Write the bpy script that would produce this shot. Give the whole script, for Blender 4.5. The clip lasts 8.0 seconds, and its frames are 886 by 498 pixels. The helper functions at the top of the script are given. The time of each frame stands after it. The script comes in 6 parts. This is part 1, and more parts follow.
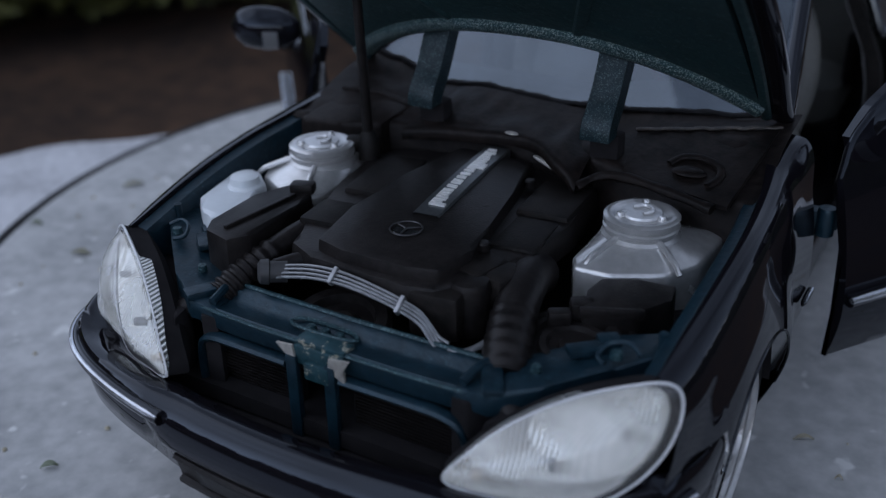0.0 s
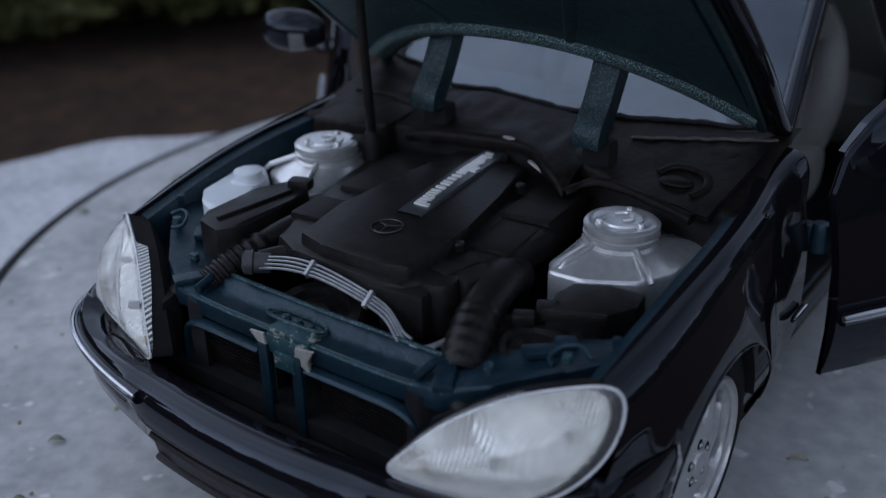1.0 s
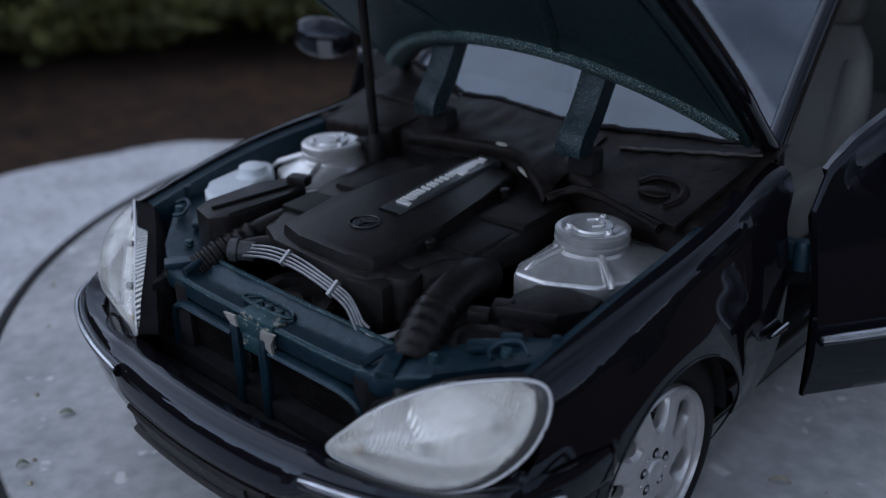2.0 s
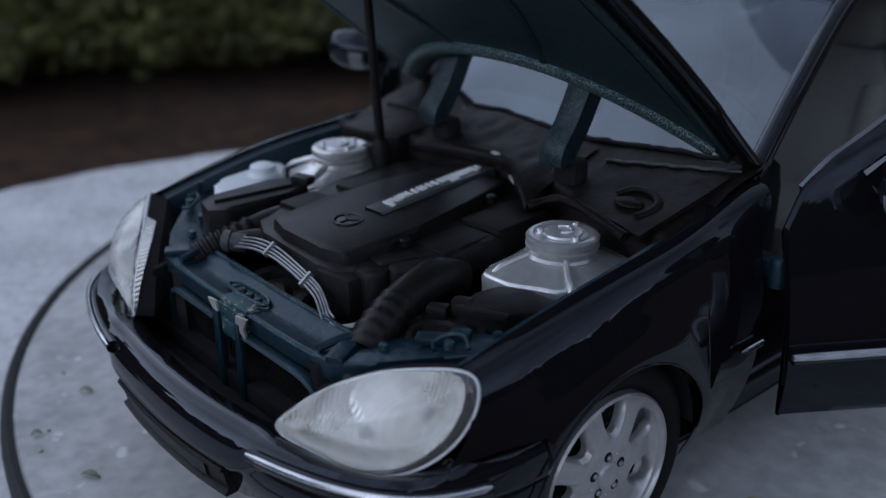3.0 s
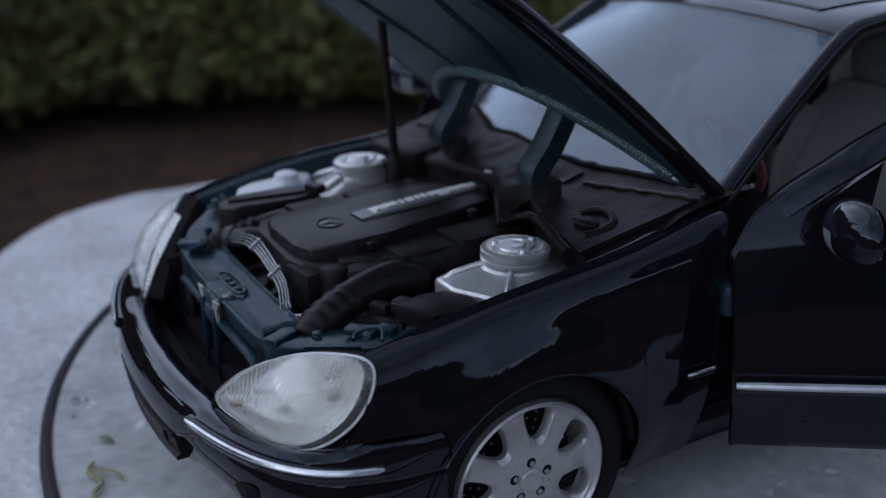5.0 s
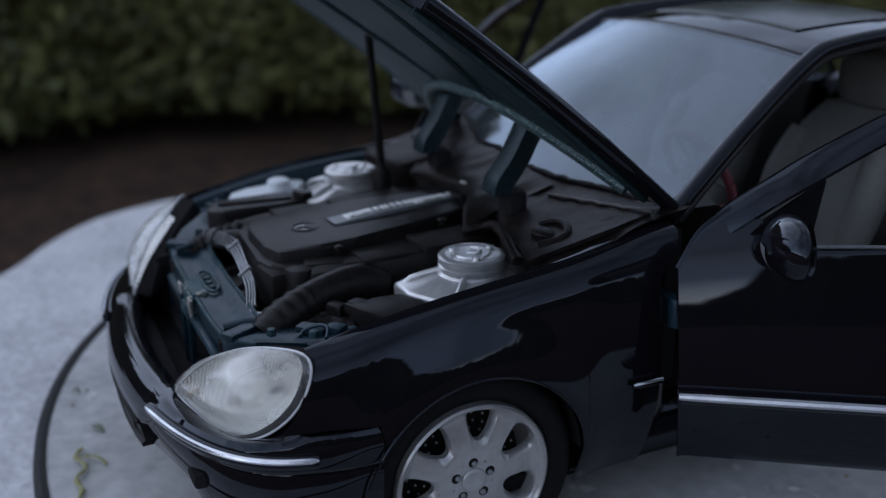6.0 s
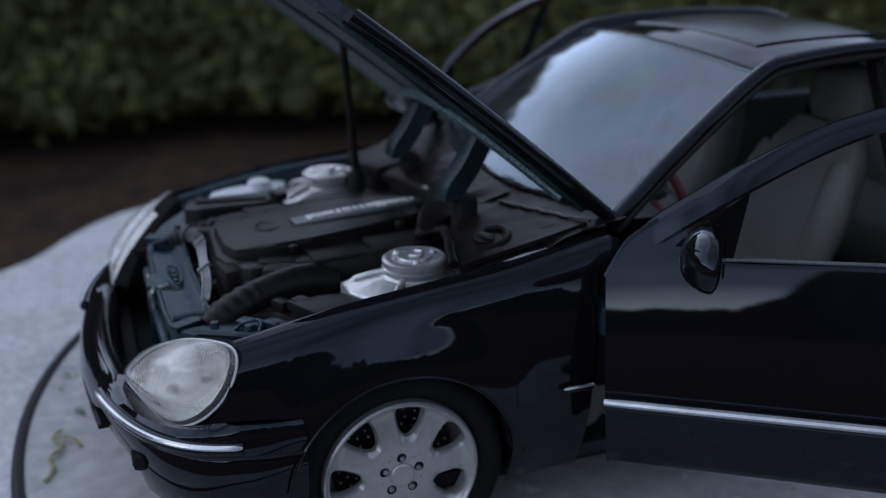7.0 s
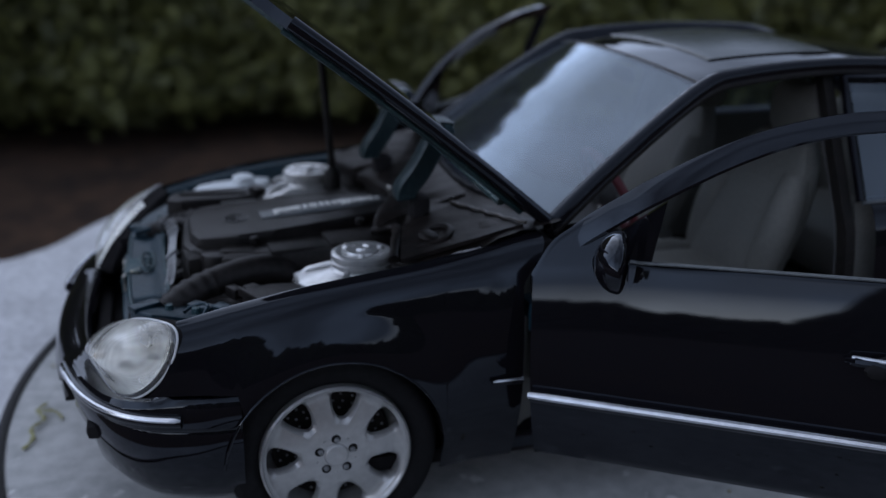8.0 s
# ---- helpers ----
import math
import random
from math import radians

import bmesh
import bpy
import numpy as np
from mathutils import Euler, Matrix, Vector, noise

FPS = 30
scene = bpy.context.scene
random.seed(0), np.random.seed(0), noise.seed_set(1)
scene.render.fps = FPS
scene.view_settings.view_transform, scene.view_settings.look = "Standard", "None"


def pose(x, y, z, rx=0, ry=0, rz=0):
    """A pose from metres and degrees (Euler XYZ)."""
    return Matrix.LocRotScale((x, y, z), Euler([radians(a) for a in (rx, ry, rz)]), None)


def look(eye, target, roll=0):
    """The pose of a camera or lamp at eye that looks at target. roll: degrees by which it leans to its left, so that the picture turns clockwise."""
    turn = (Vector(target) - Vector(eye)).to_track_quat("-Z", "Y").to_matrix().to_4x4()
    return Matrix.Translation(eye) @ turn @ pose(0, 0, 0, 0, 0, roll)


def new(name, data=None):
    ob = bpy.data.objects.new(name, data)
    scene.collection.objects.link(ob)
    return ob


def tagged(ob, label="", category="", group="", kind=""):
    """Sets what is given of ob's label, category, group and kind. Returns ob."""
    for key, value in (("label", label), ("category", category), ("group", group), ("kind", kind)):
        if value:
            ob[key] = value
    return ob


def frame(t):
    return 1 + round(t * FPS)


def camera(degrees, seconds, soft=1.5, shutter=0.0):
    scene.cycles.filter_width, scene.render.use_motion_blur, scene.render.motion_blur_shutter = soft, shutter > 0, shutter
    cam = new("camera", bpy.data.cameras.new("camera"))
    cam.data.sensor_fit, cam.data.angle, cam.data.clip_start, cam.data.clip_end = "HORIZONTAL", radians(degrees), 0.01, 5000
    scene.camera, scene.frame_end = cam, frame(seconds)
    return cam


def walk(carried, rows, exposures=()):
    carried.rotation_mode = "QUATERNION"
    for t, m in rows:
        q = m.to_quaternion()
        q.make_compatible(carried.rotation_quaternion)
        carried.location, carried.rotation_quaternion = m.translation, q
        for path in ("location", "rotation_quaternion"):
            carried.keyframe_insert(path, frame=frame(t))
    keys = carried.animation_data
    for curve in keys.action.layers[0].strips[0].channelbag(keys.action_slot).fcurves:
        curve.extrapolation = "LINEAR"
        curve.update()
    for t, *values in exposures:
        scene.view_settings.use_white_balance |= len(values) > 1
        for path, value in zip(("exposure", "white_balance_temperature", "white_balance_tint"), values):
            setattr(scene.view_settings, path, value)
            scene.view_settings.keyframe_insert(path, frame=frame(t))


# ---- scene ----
SC = 1 / 18          # a 1:18 die-cast model: numbers below are full-size car metres, scaled by SC
PATH = [
    (0, (1.336, -2.223, 2.033), (0.408, -0.696, 1.135), -1.1),
    (0.5, (1.47, -2.168, 2.03), (0.464, -0.686, 1.142), -1.2),
    (1, (1.62, -2.101, 2.022), (0.536, -0.666, 1.145), -1.2),
    (1.5, (1.784, -2.033, 2.002), (0.617, -0.651, 1.149), -1.1),
    (3, (2.307, -1.768, 1.951), (0.894, -0.586, 1.173), -0.8),
    (3.5, (2.463, -1.68, 1.937), (0.978, -0.567, 1.191), -0.8),
    (4, (2.61, -1.569, 1.933), (1.058, -0.534, 1.211), -0.9),
    (4.5, (2.726, -1.454, 1.912), (1.124, -0.492, 1.201), -1.0),
    (6, (3.102, -1.094, 1.915), (1.382, -0.316, 1.253), -0.7),
    (6.5, (3.222, -0.937, 1.942), (1.474, -0.221, 1.286), -0.6),
    (7, (3.344, -0.776, 1.948), (1.572, -0.121, 1.293), -0.3),
    (7.5, (3.487, -0.617, 1.958), (1.695, -0.02, 1.302), 0.2),
    (8, (3.628, -0.477, 1.976), (1.814, 0.068, 1.332), 0.6),
]
cam = camera(48.5, 8.0, soft=1.3)
walk(cam, [(t, look(Vector(eye) * SC, Vector(aim) * SC, roll)) for t, eye, aim, roll in PATH])
cam.data.dof.use_dof = True
cam.data.dof.focus_distance = 2.75 * SC
cam.data.dof.aperture_fstop = 16.5

# ---- world and light: an overcast evening sky ----
world = bpy.data.worlds.new("evening_sky")
scene.world = world
world.use_nodes = True
wn = world.node_tree.nodes
sky = wn.new("ShaderNodeTexSky")
sky.sky_type = "NISHITA"
sky.sun_disc = False
sky.sun_elevation = radians(8)
sky.sun_rotation = radians(118)
sky.air_density, sky.dust_density, sky.ozone_density = 1.0, 2.0, 2.0
wl = world.node_tree.links
w_co, w_cloud, w_ramp, w_mix = wn.new("ShaderNodeTexCoord"), wn.new("ShaderNodeTexNoise"), wn.new("ShaderNodeMapRange"), wn.new("ShaderNodeMix")
w_cloud.inputs["Scale"].default_value, w_cloud.inputs["Detail"].default_value = 2.6, 5
w_ramp.inputs[1].default_value, w_ramp.inputs[2].default_value, w_ramp.inputs[3].default_value, w_ramp.inputs[4].default_value = 0.35, 0.65, 0.95, 1.0
w_mix.data_type = "RGBA"
w_xyz, w_up, w_tone = wn.new("ShaderNodeSeparateXYZ"), wn.new("ShaderNodeMapRange"), wn.new("ShaderNodeMix")
w_tone.data_type = "RGBA"
w_tone.inputs["A"].default_value = (35.0, 35.0, 37.0, 1)
w_up.inputs[1].default_value, w_up.inputs[2].default_value = 0.05, 0.165
wl.new(w_co.outputs["Generated"], w_xyz.inputs[0])
wl.new(w_xyz.outputs[2], w_up.inputs[0])
wl.new(w_up.outputs[0], w_tone.inputs["Factor"])
# deeper and dimmer towards the zenith
w_high, w_dome = wn.new("ShaderNodeMapRange"), wn.new("ShaderNodeMix")
w_dome.data_type = "RGBA"
w_dome.inputs["A"].default_value, w_dome.inputs["B"].default_value = (5.5, 6.65, 9.3, 1), (2.65, 3.12, 4.25, 1)
w_high.inputs[1].default_value, w_high.inputs[2].default_value = 0.24, 0.62
wl.new(w_xyz.outputs[2], w_high.inputs[0])
wl.new(w_high.outputs[0], w_dome.inputs["Factor"])
wl.new(w_dome.outputs["Result"], w_tone.inputs["B"])
w_lump, w_depth = wn.new("ShaderNodeMapRange"), wn.new("ShaderNodeVectorMath")
w_depth.operation = "SCALE"
w_lump.inputs[1].default_value, w_lump.inputs[2].default_value, w_lump.inputs[3].default_value, w_lump.inputs[4].default_value = 0.36, 0.64, 0.60, 1.40
wl.new(w_cloud.outputs[0], w_lump.inputs[0])
# the sky is brighter towards the sunset and dimmer opposite
w_dir, w_side, w_both = wn.new("ShaderNodeVectorMath"), wn.new("ShaderNodeMapRange"), wn.new("ShaderNodeMath")
w_dir.operation, w_both.operation = "DOT_PRODUCT", "MULTIPLY"
w_dir.inputs[1].default_value = (-0.86, -0.50, 0.0)
w_side.inputs[1].default_value, w_side.inputs[2].default_value, w_side.inputs[3].default_value, w_side.inputs[4].default_value = -1.0, 1.0, 0.46, 1.30
wl.new(w_co.outputs["Generated"], w_dir.inputs[0])
wl.new(w_dir.outputs["Value"], w_side.inputs[0])
wl.new(w_side.outputs[0], w_both.inputs[0])
wl.new(w_lump.outputs[0], w_both.inputs[1])
wl.new(w_both.outputs[0], w_depth.inputs["Scale"])
wl.new(w_tone.outputs["Result"], w_depth.inputs[0])
wl.new(w_depth.outputs[0], w_mix.inputs["B"])
wl.new(w_co.outputs["Generated"], w_cloud.inputs["Vector"])
wl.new(w_cloud.outputs[0], w_ramp.inputs[0])
wl.new(w_ramp.outputs[0], w_mix.inputs["Factor"])
w_gain = wn.new("ShaderNodeVectorMath")
w_gain.operation = "SCALE"
w_gain.inputs["Scale"].default_value = 1.2
wl.new(sky.outputs[0], w_gain.inputs[0])
wl.new(w_gain.outputs[0], w_mix.inputs["A"])
wl.new(w_mix.outputs["Result"], wn["Background"].inputs[0])
wn["Background"].inputs[1].default_value = 0.155
sun_data = bpy.data.lights.new("overcast_sun", "SUN")
sun_data.energy, sun_data.angle, sun_data.color = 0.85, radians(90), (0.86, 0.92, 1.12)
sun = new("overcast_sun", sun_data)
sun.matrix_world = look((-2.4, -1.4, 1.9), (0, 0, 0))
scene.view_settings.exposure = 0.0


# ---- materials ----
def material(name, base, rough=0.5, metal=0.0, vary=0.0, fine=60.0, coarse=6.0, bump=0.0, second=None, coat=0.0, bump_fine=None, spec=0.5, stain=0.0):
    """Principled surface with grain and stains at two scales; scales count features per full-size metre."""
    m = bpy.data.materials.new(name)
    m.use_nodes = True
    n, l = m.node_tree.nodes, m.node_tree.links
    p = n["Principled BSDF"]
    p.inputs["Roughness"].default_value, p.inputs["Metallic"].default_value = rough, metal
    p.inputs["Coat Weight"].default_value, p.inputs["Coat Roughness"].default_value = coat, 0.03
    p.inputs["Specular IOR Level"].default_value = spec
    p.inputs["Base Color"].default_value = (*base, 1)
    co = n.new("ShaderNodeTexCoord")
    a, b = n.new("ShaderNodeTexNoise"), n.new("ShaderNodeTexNoise")
    a.inputs["Scale"].default_value, b.inputs["Scale"].default_value = fine / SC, coarse / SC
    a.inputs["Detail"].default_value = b.inputs["Detail"].default_value = 4
    for x in (a, b):
        l.new(co.outputs["Object"], x.inputs["Vector"])
    if vary or second:
        add = n.new("ShaderNodeMath")
        add.operation = "MULTIPLY_ADD"
        l.new(a.outputs[0], add.inputs[0])
        add.inputs[1].default_value = 0.5
        half = n.new("ShaderNodeMath")
        half.operation = "MULTIPLY"
        half.inputs[1].default_value = 0.5
        l.new(b.outputs[0], half.inputs[0])
        l.new(half.outputs[0], add.inputs[2])
        ramp = n.new("ShaderNodeValToRGB")
        lo = [c * (1 - vary) for c in base]
        hi = [min(1, c * (1 + vary)) for c in (second or base)]
        ramp.color_ramp.elements[0].position, ramp.color_ramp.elements[1].position = 0.36, 0.64
        ramp.color_ramp.elements[0].color, ramp.color_ramp.elements[1].color = (*lo, 1), (*hi, 1)
        l.new(add.outputs[0], ramp.inputs[0])
        l.new(ramp.outputs[0], p.inputs["Base Color"])
        rr = n.new("ShaderNodeMapRange")
        rr.inputs[3].default_value, rr.inputs[4].default_value = max(0.02, rough - 0.06 - stain), min(1, rough + 0.06 + stain)
        l.new(b.outputs[0], rr.inputs[0])
        l.new(rr.outputs[0], p.inputs["Roughness"])
    if bump:
        k = n.new("ShaderNodeBump")
        k.inputs["Strength"].default_value = bump
        k.inputs["Distance"].default_value = 0.01 * SC
        src = a
        if bump_fine:
            src = n.new("ShaderNodeTexNoise")
            src.inputs["Scale"].default_value = bump_fine / SC
            src.inputs["Detail"].default_value = 3
            l.new(co.outputs["Object"], src.inputs["Vector"])
        l.new(src.outputs[0], k.inputs["Height"])
        l.new(k.outputs[0], p.inputs["Normal"])
    return m


def worn(name, paint, under, amount, rough=0.4, metal=0.3, scale=90.0):
    """Paint chipped to what lies under it."""
    m = material(name, paint, rough, metal, 0.25, 40, 5, 0.25)
    n, l = m.node_tree.nodes, m.node_tree.links
    p = n["Principled BSDF"]
    old = p.inputs["Base Color"].links[0].from_socket
    co, t = n.new("ShaderNodeTexCoord"), n.new("ShaderNodeTexNoise")
    t.inputs["Scale"].default_value, t.inputs["Detail"].default_value, t.inputs["Roughness"].default_value = scale / SC, 6, 0.75
    l.new(co.outputs["Object"], t.inputs["Vector"])
    r = n.new("ShaderNodeValToRGB")
    r.color_ramp.elements[0].position, r.color_ramp.elements[1].position = 1 - amount, min(1, 1.03 - amount)
    l.new(t.outputs[0], r.inputs[0])
    mix = n.new("ShaderNodeMix")
    mix.data_type = "RGBA"
    l.new(r.outputs[0], mix.inputs["Factor"])
    l.new(old, mix.inputs["A"])
    mix.inputs["B"].default_value = (*under, 1)
    l.new(mix.outputs["Result"], p.inputs["Base Color"])
    return m


def glass(name, tint, gloss_rough=0.02, haze=0.0, haze_colour=(0.5, 0.5, 0.5), ior=1.5, coating=(1, 1, 1)):
    """A thin clear pane: Fresnel gloss over a tinted, slightly hazy see-through sheet."""
    m = bpy.data.materials.new(name)
    m.use_nodes = True
    n, l = m.node_tree.nodes, m.node_tree.links
    n.remove(n["Principled BSDF"])
    out = n["Material Output"]
    tr, gl, df = n.new("ShaderNodeBsdfTransparent"), n.new("ShaderNodeBsdfGlossy"), n.new("ShaderNodeBsdfDiffuse")
    tr.inputs[0].default_value = (*tint, 1)
    gl.inputs[0].default_value, gl.inputs["Roughness"].default_value = (*coating, 1), gloss_rough
    df.inputs[0].default_value = (*haze_colour, 1)
    body, top, fr = n.new("ShaderNodeMixShader"), n.new("ShaderNodeMixShader"), n.new("ShaderNodeMapRange")
    lw, pw = n.new("ShaderNodeLayerWeight"), n.new("ShaderNodeMath")
    lw.inputs[0].default_value = 0.5
    pw.operation, pw.inputs[1].default_value = "POWER", 5.0
    l.new(lw.outputs["Facing"], pw.inputs[0])
    l.new(pw.outputs[0], fr.inputs[0])
    fr.inputs[3].default_value = ((ior - 1) / (ior + 1)) ** 2
    body.inputs[0].default_value = haze
    l.new(tr.outputs[0], body.inputs[1])
    l.new(df.outputs[0], body.inputs[2])
    l.new(fr.outputs[0], top.inputs[0])
    l.new(body.outputs[0], top.inputs[1])
    l.new(gl.outputs[0], top.inputs[2])
    l.new(top.outputs[0], out.inputs[0])
    return m


PAINT = material("black_blue_gloss_paint", (0.0068, 0.0062, 0.0082), 0.03, spec=0.42)
PAINT.node_tree.nodes["Principled BSDF"].inputs["Specular Tint"].default_value = (0.74, 0.86, 1.0, 1)
TEAL = worn("dark_teal_metallic_paint", (0.008, 0.028, 0.042), (0.025, 0.060, 0.078), 0.40, 0.38, 0.35, 45)
LINER = worn("dark_teal_underside", (0.012, 0.036, 0.040), (0.045, 0.085, 0.088), 0.43, 0.5, 0.1, 70)
BEAD = worn("speckled_worn_bead", (0.013, 0.050, 0.056), (0.34, 0.42, 0.40), 0.47, 0.5, 0.2, 230)
ARM = worn("speckled_arm_paint", (0.004, 0.019, 0.025), (0.13, 0.19, 0.19), 0.43, 0.45, 0.25, 240)
TEAL_WORN = worn("rubbed_teal_paint", (0.010, 0.038, 0.048), (0.09, 0.16, 0.17), 0.45, 0.45, 0.25, 140)
LATCH_WORN = worn("chipped_latch_paint", (0.012, 0.05, 0.062), (0.34, 0.33, 0.26), 0.44, 0.5, 0.2, 34)
BARE_DARK = worn("scuffed_black_plate", (0.010, 0.010, 0.011), (0.20, 0.19, 0.18), 0.36, 0.5, 0.0, 30)
BARE = material("bare_cast_metal", (0.42, 0.40, 0.36), 0.5, 0.4, 0.3, 50, 8, 0.4)
PLASTIC = material("black_moulded_plastic", (0.007, 0.006, 0.006), 0.40, 0.0, 0.35, 50, 6, 0.12, second=(0.014, 0.012, 0.0115), bump_fine=160, spec=0.24)
PLASTIC_DULL = material("dull_black_plastic", (0.008, 0.0075, 0.007), 0.55, 0.0, 0.35, 40, 5, 0.15, second=(0.012, 0.010, 0.009), bump_fine=120, spec=0.21)
# black linings, and the shade drawn in the bolt and handle recesses
DARK = material("matt_black_lining_and_shade", (0.018, 0.017, 0.018), 0.8, 0.0, 0.3, 20, 4, spec=0.08)
SCUFFED = material("scuffed_brown_plastic", (0.020, 0.016, 0.013), 0.5, 0.0, 0.4, 40, 5, 0.3, second=(0.055, 0.045, 0.036))
COWL = material("worn_brown_black_plastic", (0.0035, 0.003, 0.0028), 0.48, 0.0, 0.4, 40, 5, 0.14, second=(0.012, 0.009, 0.008), bump_fine=60, spec=0.16)
SILVER = material("bright_silver_paint", (0.62, 0.62, 0.61), 0.25, 0.62, 0.12, 40, 6, 0.08)
RIM = material("silver_wheel_lacquer", (0.53, 0.53, 0.525), 0.32, 0.6, 0.10, 40, 5, 0.1)
CHROME = material("chrome_strip", (0.64, 0.66, 0.70), 0.22, 0.85, 0.15, 20, 3)
WHITE = material("white_translucent_plastic", (0.66, 0.70, 0.72), 0.35, 0.0, 0.06, 20, 4, 0.05)
RUBBER = material("tyre_rubber", (0.010, 0.010, 0.011), 0.7, 0.0, 0.3, 40, 6, 0.2, spec=0.15)
RIMRUBBER = material("black_rubber_edging", (0.010, 0.010, 0.011), 0.7, 0.0, 0.3, 30, 4, 0.3)
LEATHER = material("grey_beige_leather", (0.148, 0.146, 0.132), 0.6, 0.0, 0.12, 60, 5, 0.2)
LEATHER_DK = material("dark_grey_trim", (0.085, 0.083, 0.083), 0.6, 0.0, 0.2, 50, 5, 0.2)
RED = material("dark_red_wheel_rim", (0.18, 0.036, 0.048), 0.5, 0.0, 0.2, 40, 6)
PLATE = material("brushed_badge_plate", (0.13, 0.14, 0.145), 0.35, 0.7, 0.2, 80, 6)
EMBLEM_FACE = material("smooth_dark_disc", (0.016, 0.016, 0.017), 0.22, 0.2, 0.2, 60, 6)
EMBLEM = material("dull_grey_emblem", (0.06, 0.06, 0.062), 0.35, 0.5, 0.2, 60, 6)
LETTER = material("raised_light_bars", (0.85, 0.85, 0.82), 0.35, 0.2, 0.1, 40, 6)
REFLECTOR = material("headlamp_reflector", (0.99, 0.965, 0.88), 0.27, 0.88, 0.08, 26, 7)
rib, rbump, rco = (REFLECTOR.node_tree.nodes.new(k) for k in ("ShaderNodeTexWave", "ShaderNodeBump", "ShaderNodeTexCoord"))
rib.inputs["Scale"].default_value, rib.inputs["Distortion"].default_value = 30 / SC, 0.1
rbump.inputs["Strength"].default_value, rbump.inputs["Distance"].default_value = 0.7, 0.006 * SC
for o_, i_ in ((rco.outputs["Object"], rib.inputs["Vector"]), (rib.outputs[1], rbump.inputs["Height"]), (rbump.outputs[0], REFLECTOR.node_tree.nodes["Principled BSDF"].inputs["Normal"])):
    REFLECTOR.node_tree.links.new(o_, i_)
LENSRIM = material("clear_lens_edge", (0.72, 0.73, 0.74), 0.3, 0.0, 0.1)
AMBER = material("amber_tinted_cap", (0.62, 0.50, 0.36), 0.4, 0.0, 0.1)
LENSDOT = material("grey_lamp_cap", (0.20, 0.205, 0.21), 0.35, 0.2, 0.1)
FLUTE = material("dark_flute_gap", (0.05, 0.05, 0.05), 0.5, 0.0, 0.1)
LENS = glass("cloudy_headlamp_lens", (0.95, 0.96, 0.97), 0.12, 0.5, (0.99, 0.98, 0.91), 1.6)
# the white haze of the lens varies by noise
lens_n, lens_l = LENS.node_tree.nodes, LENS.node_tree.links
cloud_co, cloud_t, cloud_r = lens_n.new("ShaderNodeTexCoord"), lens_n.new("ShaderNodeTexNoise"), lens_n.new("ShaderNodeMapRange")
cloud_t.inputs["Scale"].default_value, cloud_t.inputs["Detail"].default_value = 5.0 / SC, 3
cloud_r.inputs[1].default_value, cloud_r.inputs[2].default_value, cloud_r.inputs[3].default_value, cloud_r.inputs[4].default_value = 0.38, 0.62, 0.17, 0.50
lens_l.new(cloud_co.outputs["Object"], cloud_t.inputs["Vector"])
lens_l.new(cloud_t.outputs[0], cloud_r.inputs[0])
flute_w, flute_k, flute_m = lens_n.new("ShaderNodeTexWave"), lens_n.new("ShaderNodeMath"), lens_n.new("ShaderNodeMapping")
flute_w.inputs["Scale"].default_value, flute_w.inputs["Distortion"].default_value = 38 / SC, 0.1
flute_m.inputs["Rotation"].default_value = (0, radians(14), radians(34))
flute_k.operation, flute_k.inputs[1].default_value = "MULTIPLY_ADD", 0.05
lens_l.new(cloud_co.outputs["Object"], flute_m.inputs["Vector"])
lens_l.new(flute_m.outputs[0], flute_w.inputs["Vector"])
lens_l.new(flute_w.outputs[1], flute_k.inputs[0])
lens_l.new(cloud_r.outputs[0], flute_k.inputs[2])
for n_ in lens_n:
    if n_.bl_idname == "ShaderNodeMixShader" and not n_.inputs[0].is_linked:
        lens_l.new(flute_k.outputs[0], n_.inputs[0])
LENSLIP = glass("clear_lens_lip", (0.9, 0.91, 0.92), 0.05, 0.10, (0.8, 0.8, 0.78))
WINDOW = glass("car_window_glass", (0.60, 0.64, 0.66), 0.0, 0.05, (0.34, 0.38, 0.46), 1.85, (0.80, 0.90, 1.0))
SUNGLASS = material("tinted_sunroof_glass", (0.022, 0.028, 0.024), 0.22, 0.0, 0.1, 20, 4, spec=0.3)
HOSE = material("grey_pipe", (0.30, 0.31, 0.32), 0.30, 0.6, 0.2, 40, 6)
GREYRUB = material("grey_rubber_cap", (0.045, 0.046, 0.048), 0.5, 0.0, 0.2, 40, 6)
MIRROR = material("door_mirror_glass", (0.8, 0.82, 0.85), 0.04, 1.0)


# ---- building helpers ----
ORIGIN = {}


def thing(name, at, label, category, group="", kind=""):
    """A top-level Empty at its base, which parents the parts."""
    ob = new(name)
    ob.empty_display_size = 0.01
    ob.location = Vector(at) * SC
    ORIGIN[ob] = Vector(at)
    return tagged(ob, label, category, group, kind)


def finish(bm, name, mat, origin, smooth=38):
    bmesh.ops.recalc_face_normals(bm, faces=bm.faces[:])
    for v in bm.verts:
        v.co = (v.co - origin) * SC
    me = bpy.data.meshes.new(name)
    bm.to_mesh(me)
    bm.free()
    me.materials.append(mat)
    if smooth:
        for f in me.polygons:
            f.use_smooth = True
        me.set_sharp_from_angle(angle=radians(smooth))
    return me


def part(name, bm, mat, parent, label="", smooth=38):
    """One bmesh as one mesh object under a thing or a part."""
    o = ORIGIN[parent]
    ob = new(name, finish(bm, name, mat, o, smooth))
    ob.parent = parent
    ORIGIN[ob] = o
    if label:
        ob["label"] = label
    return ob


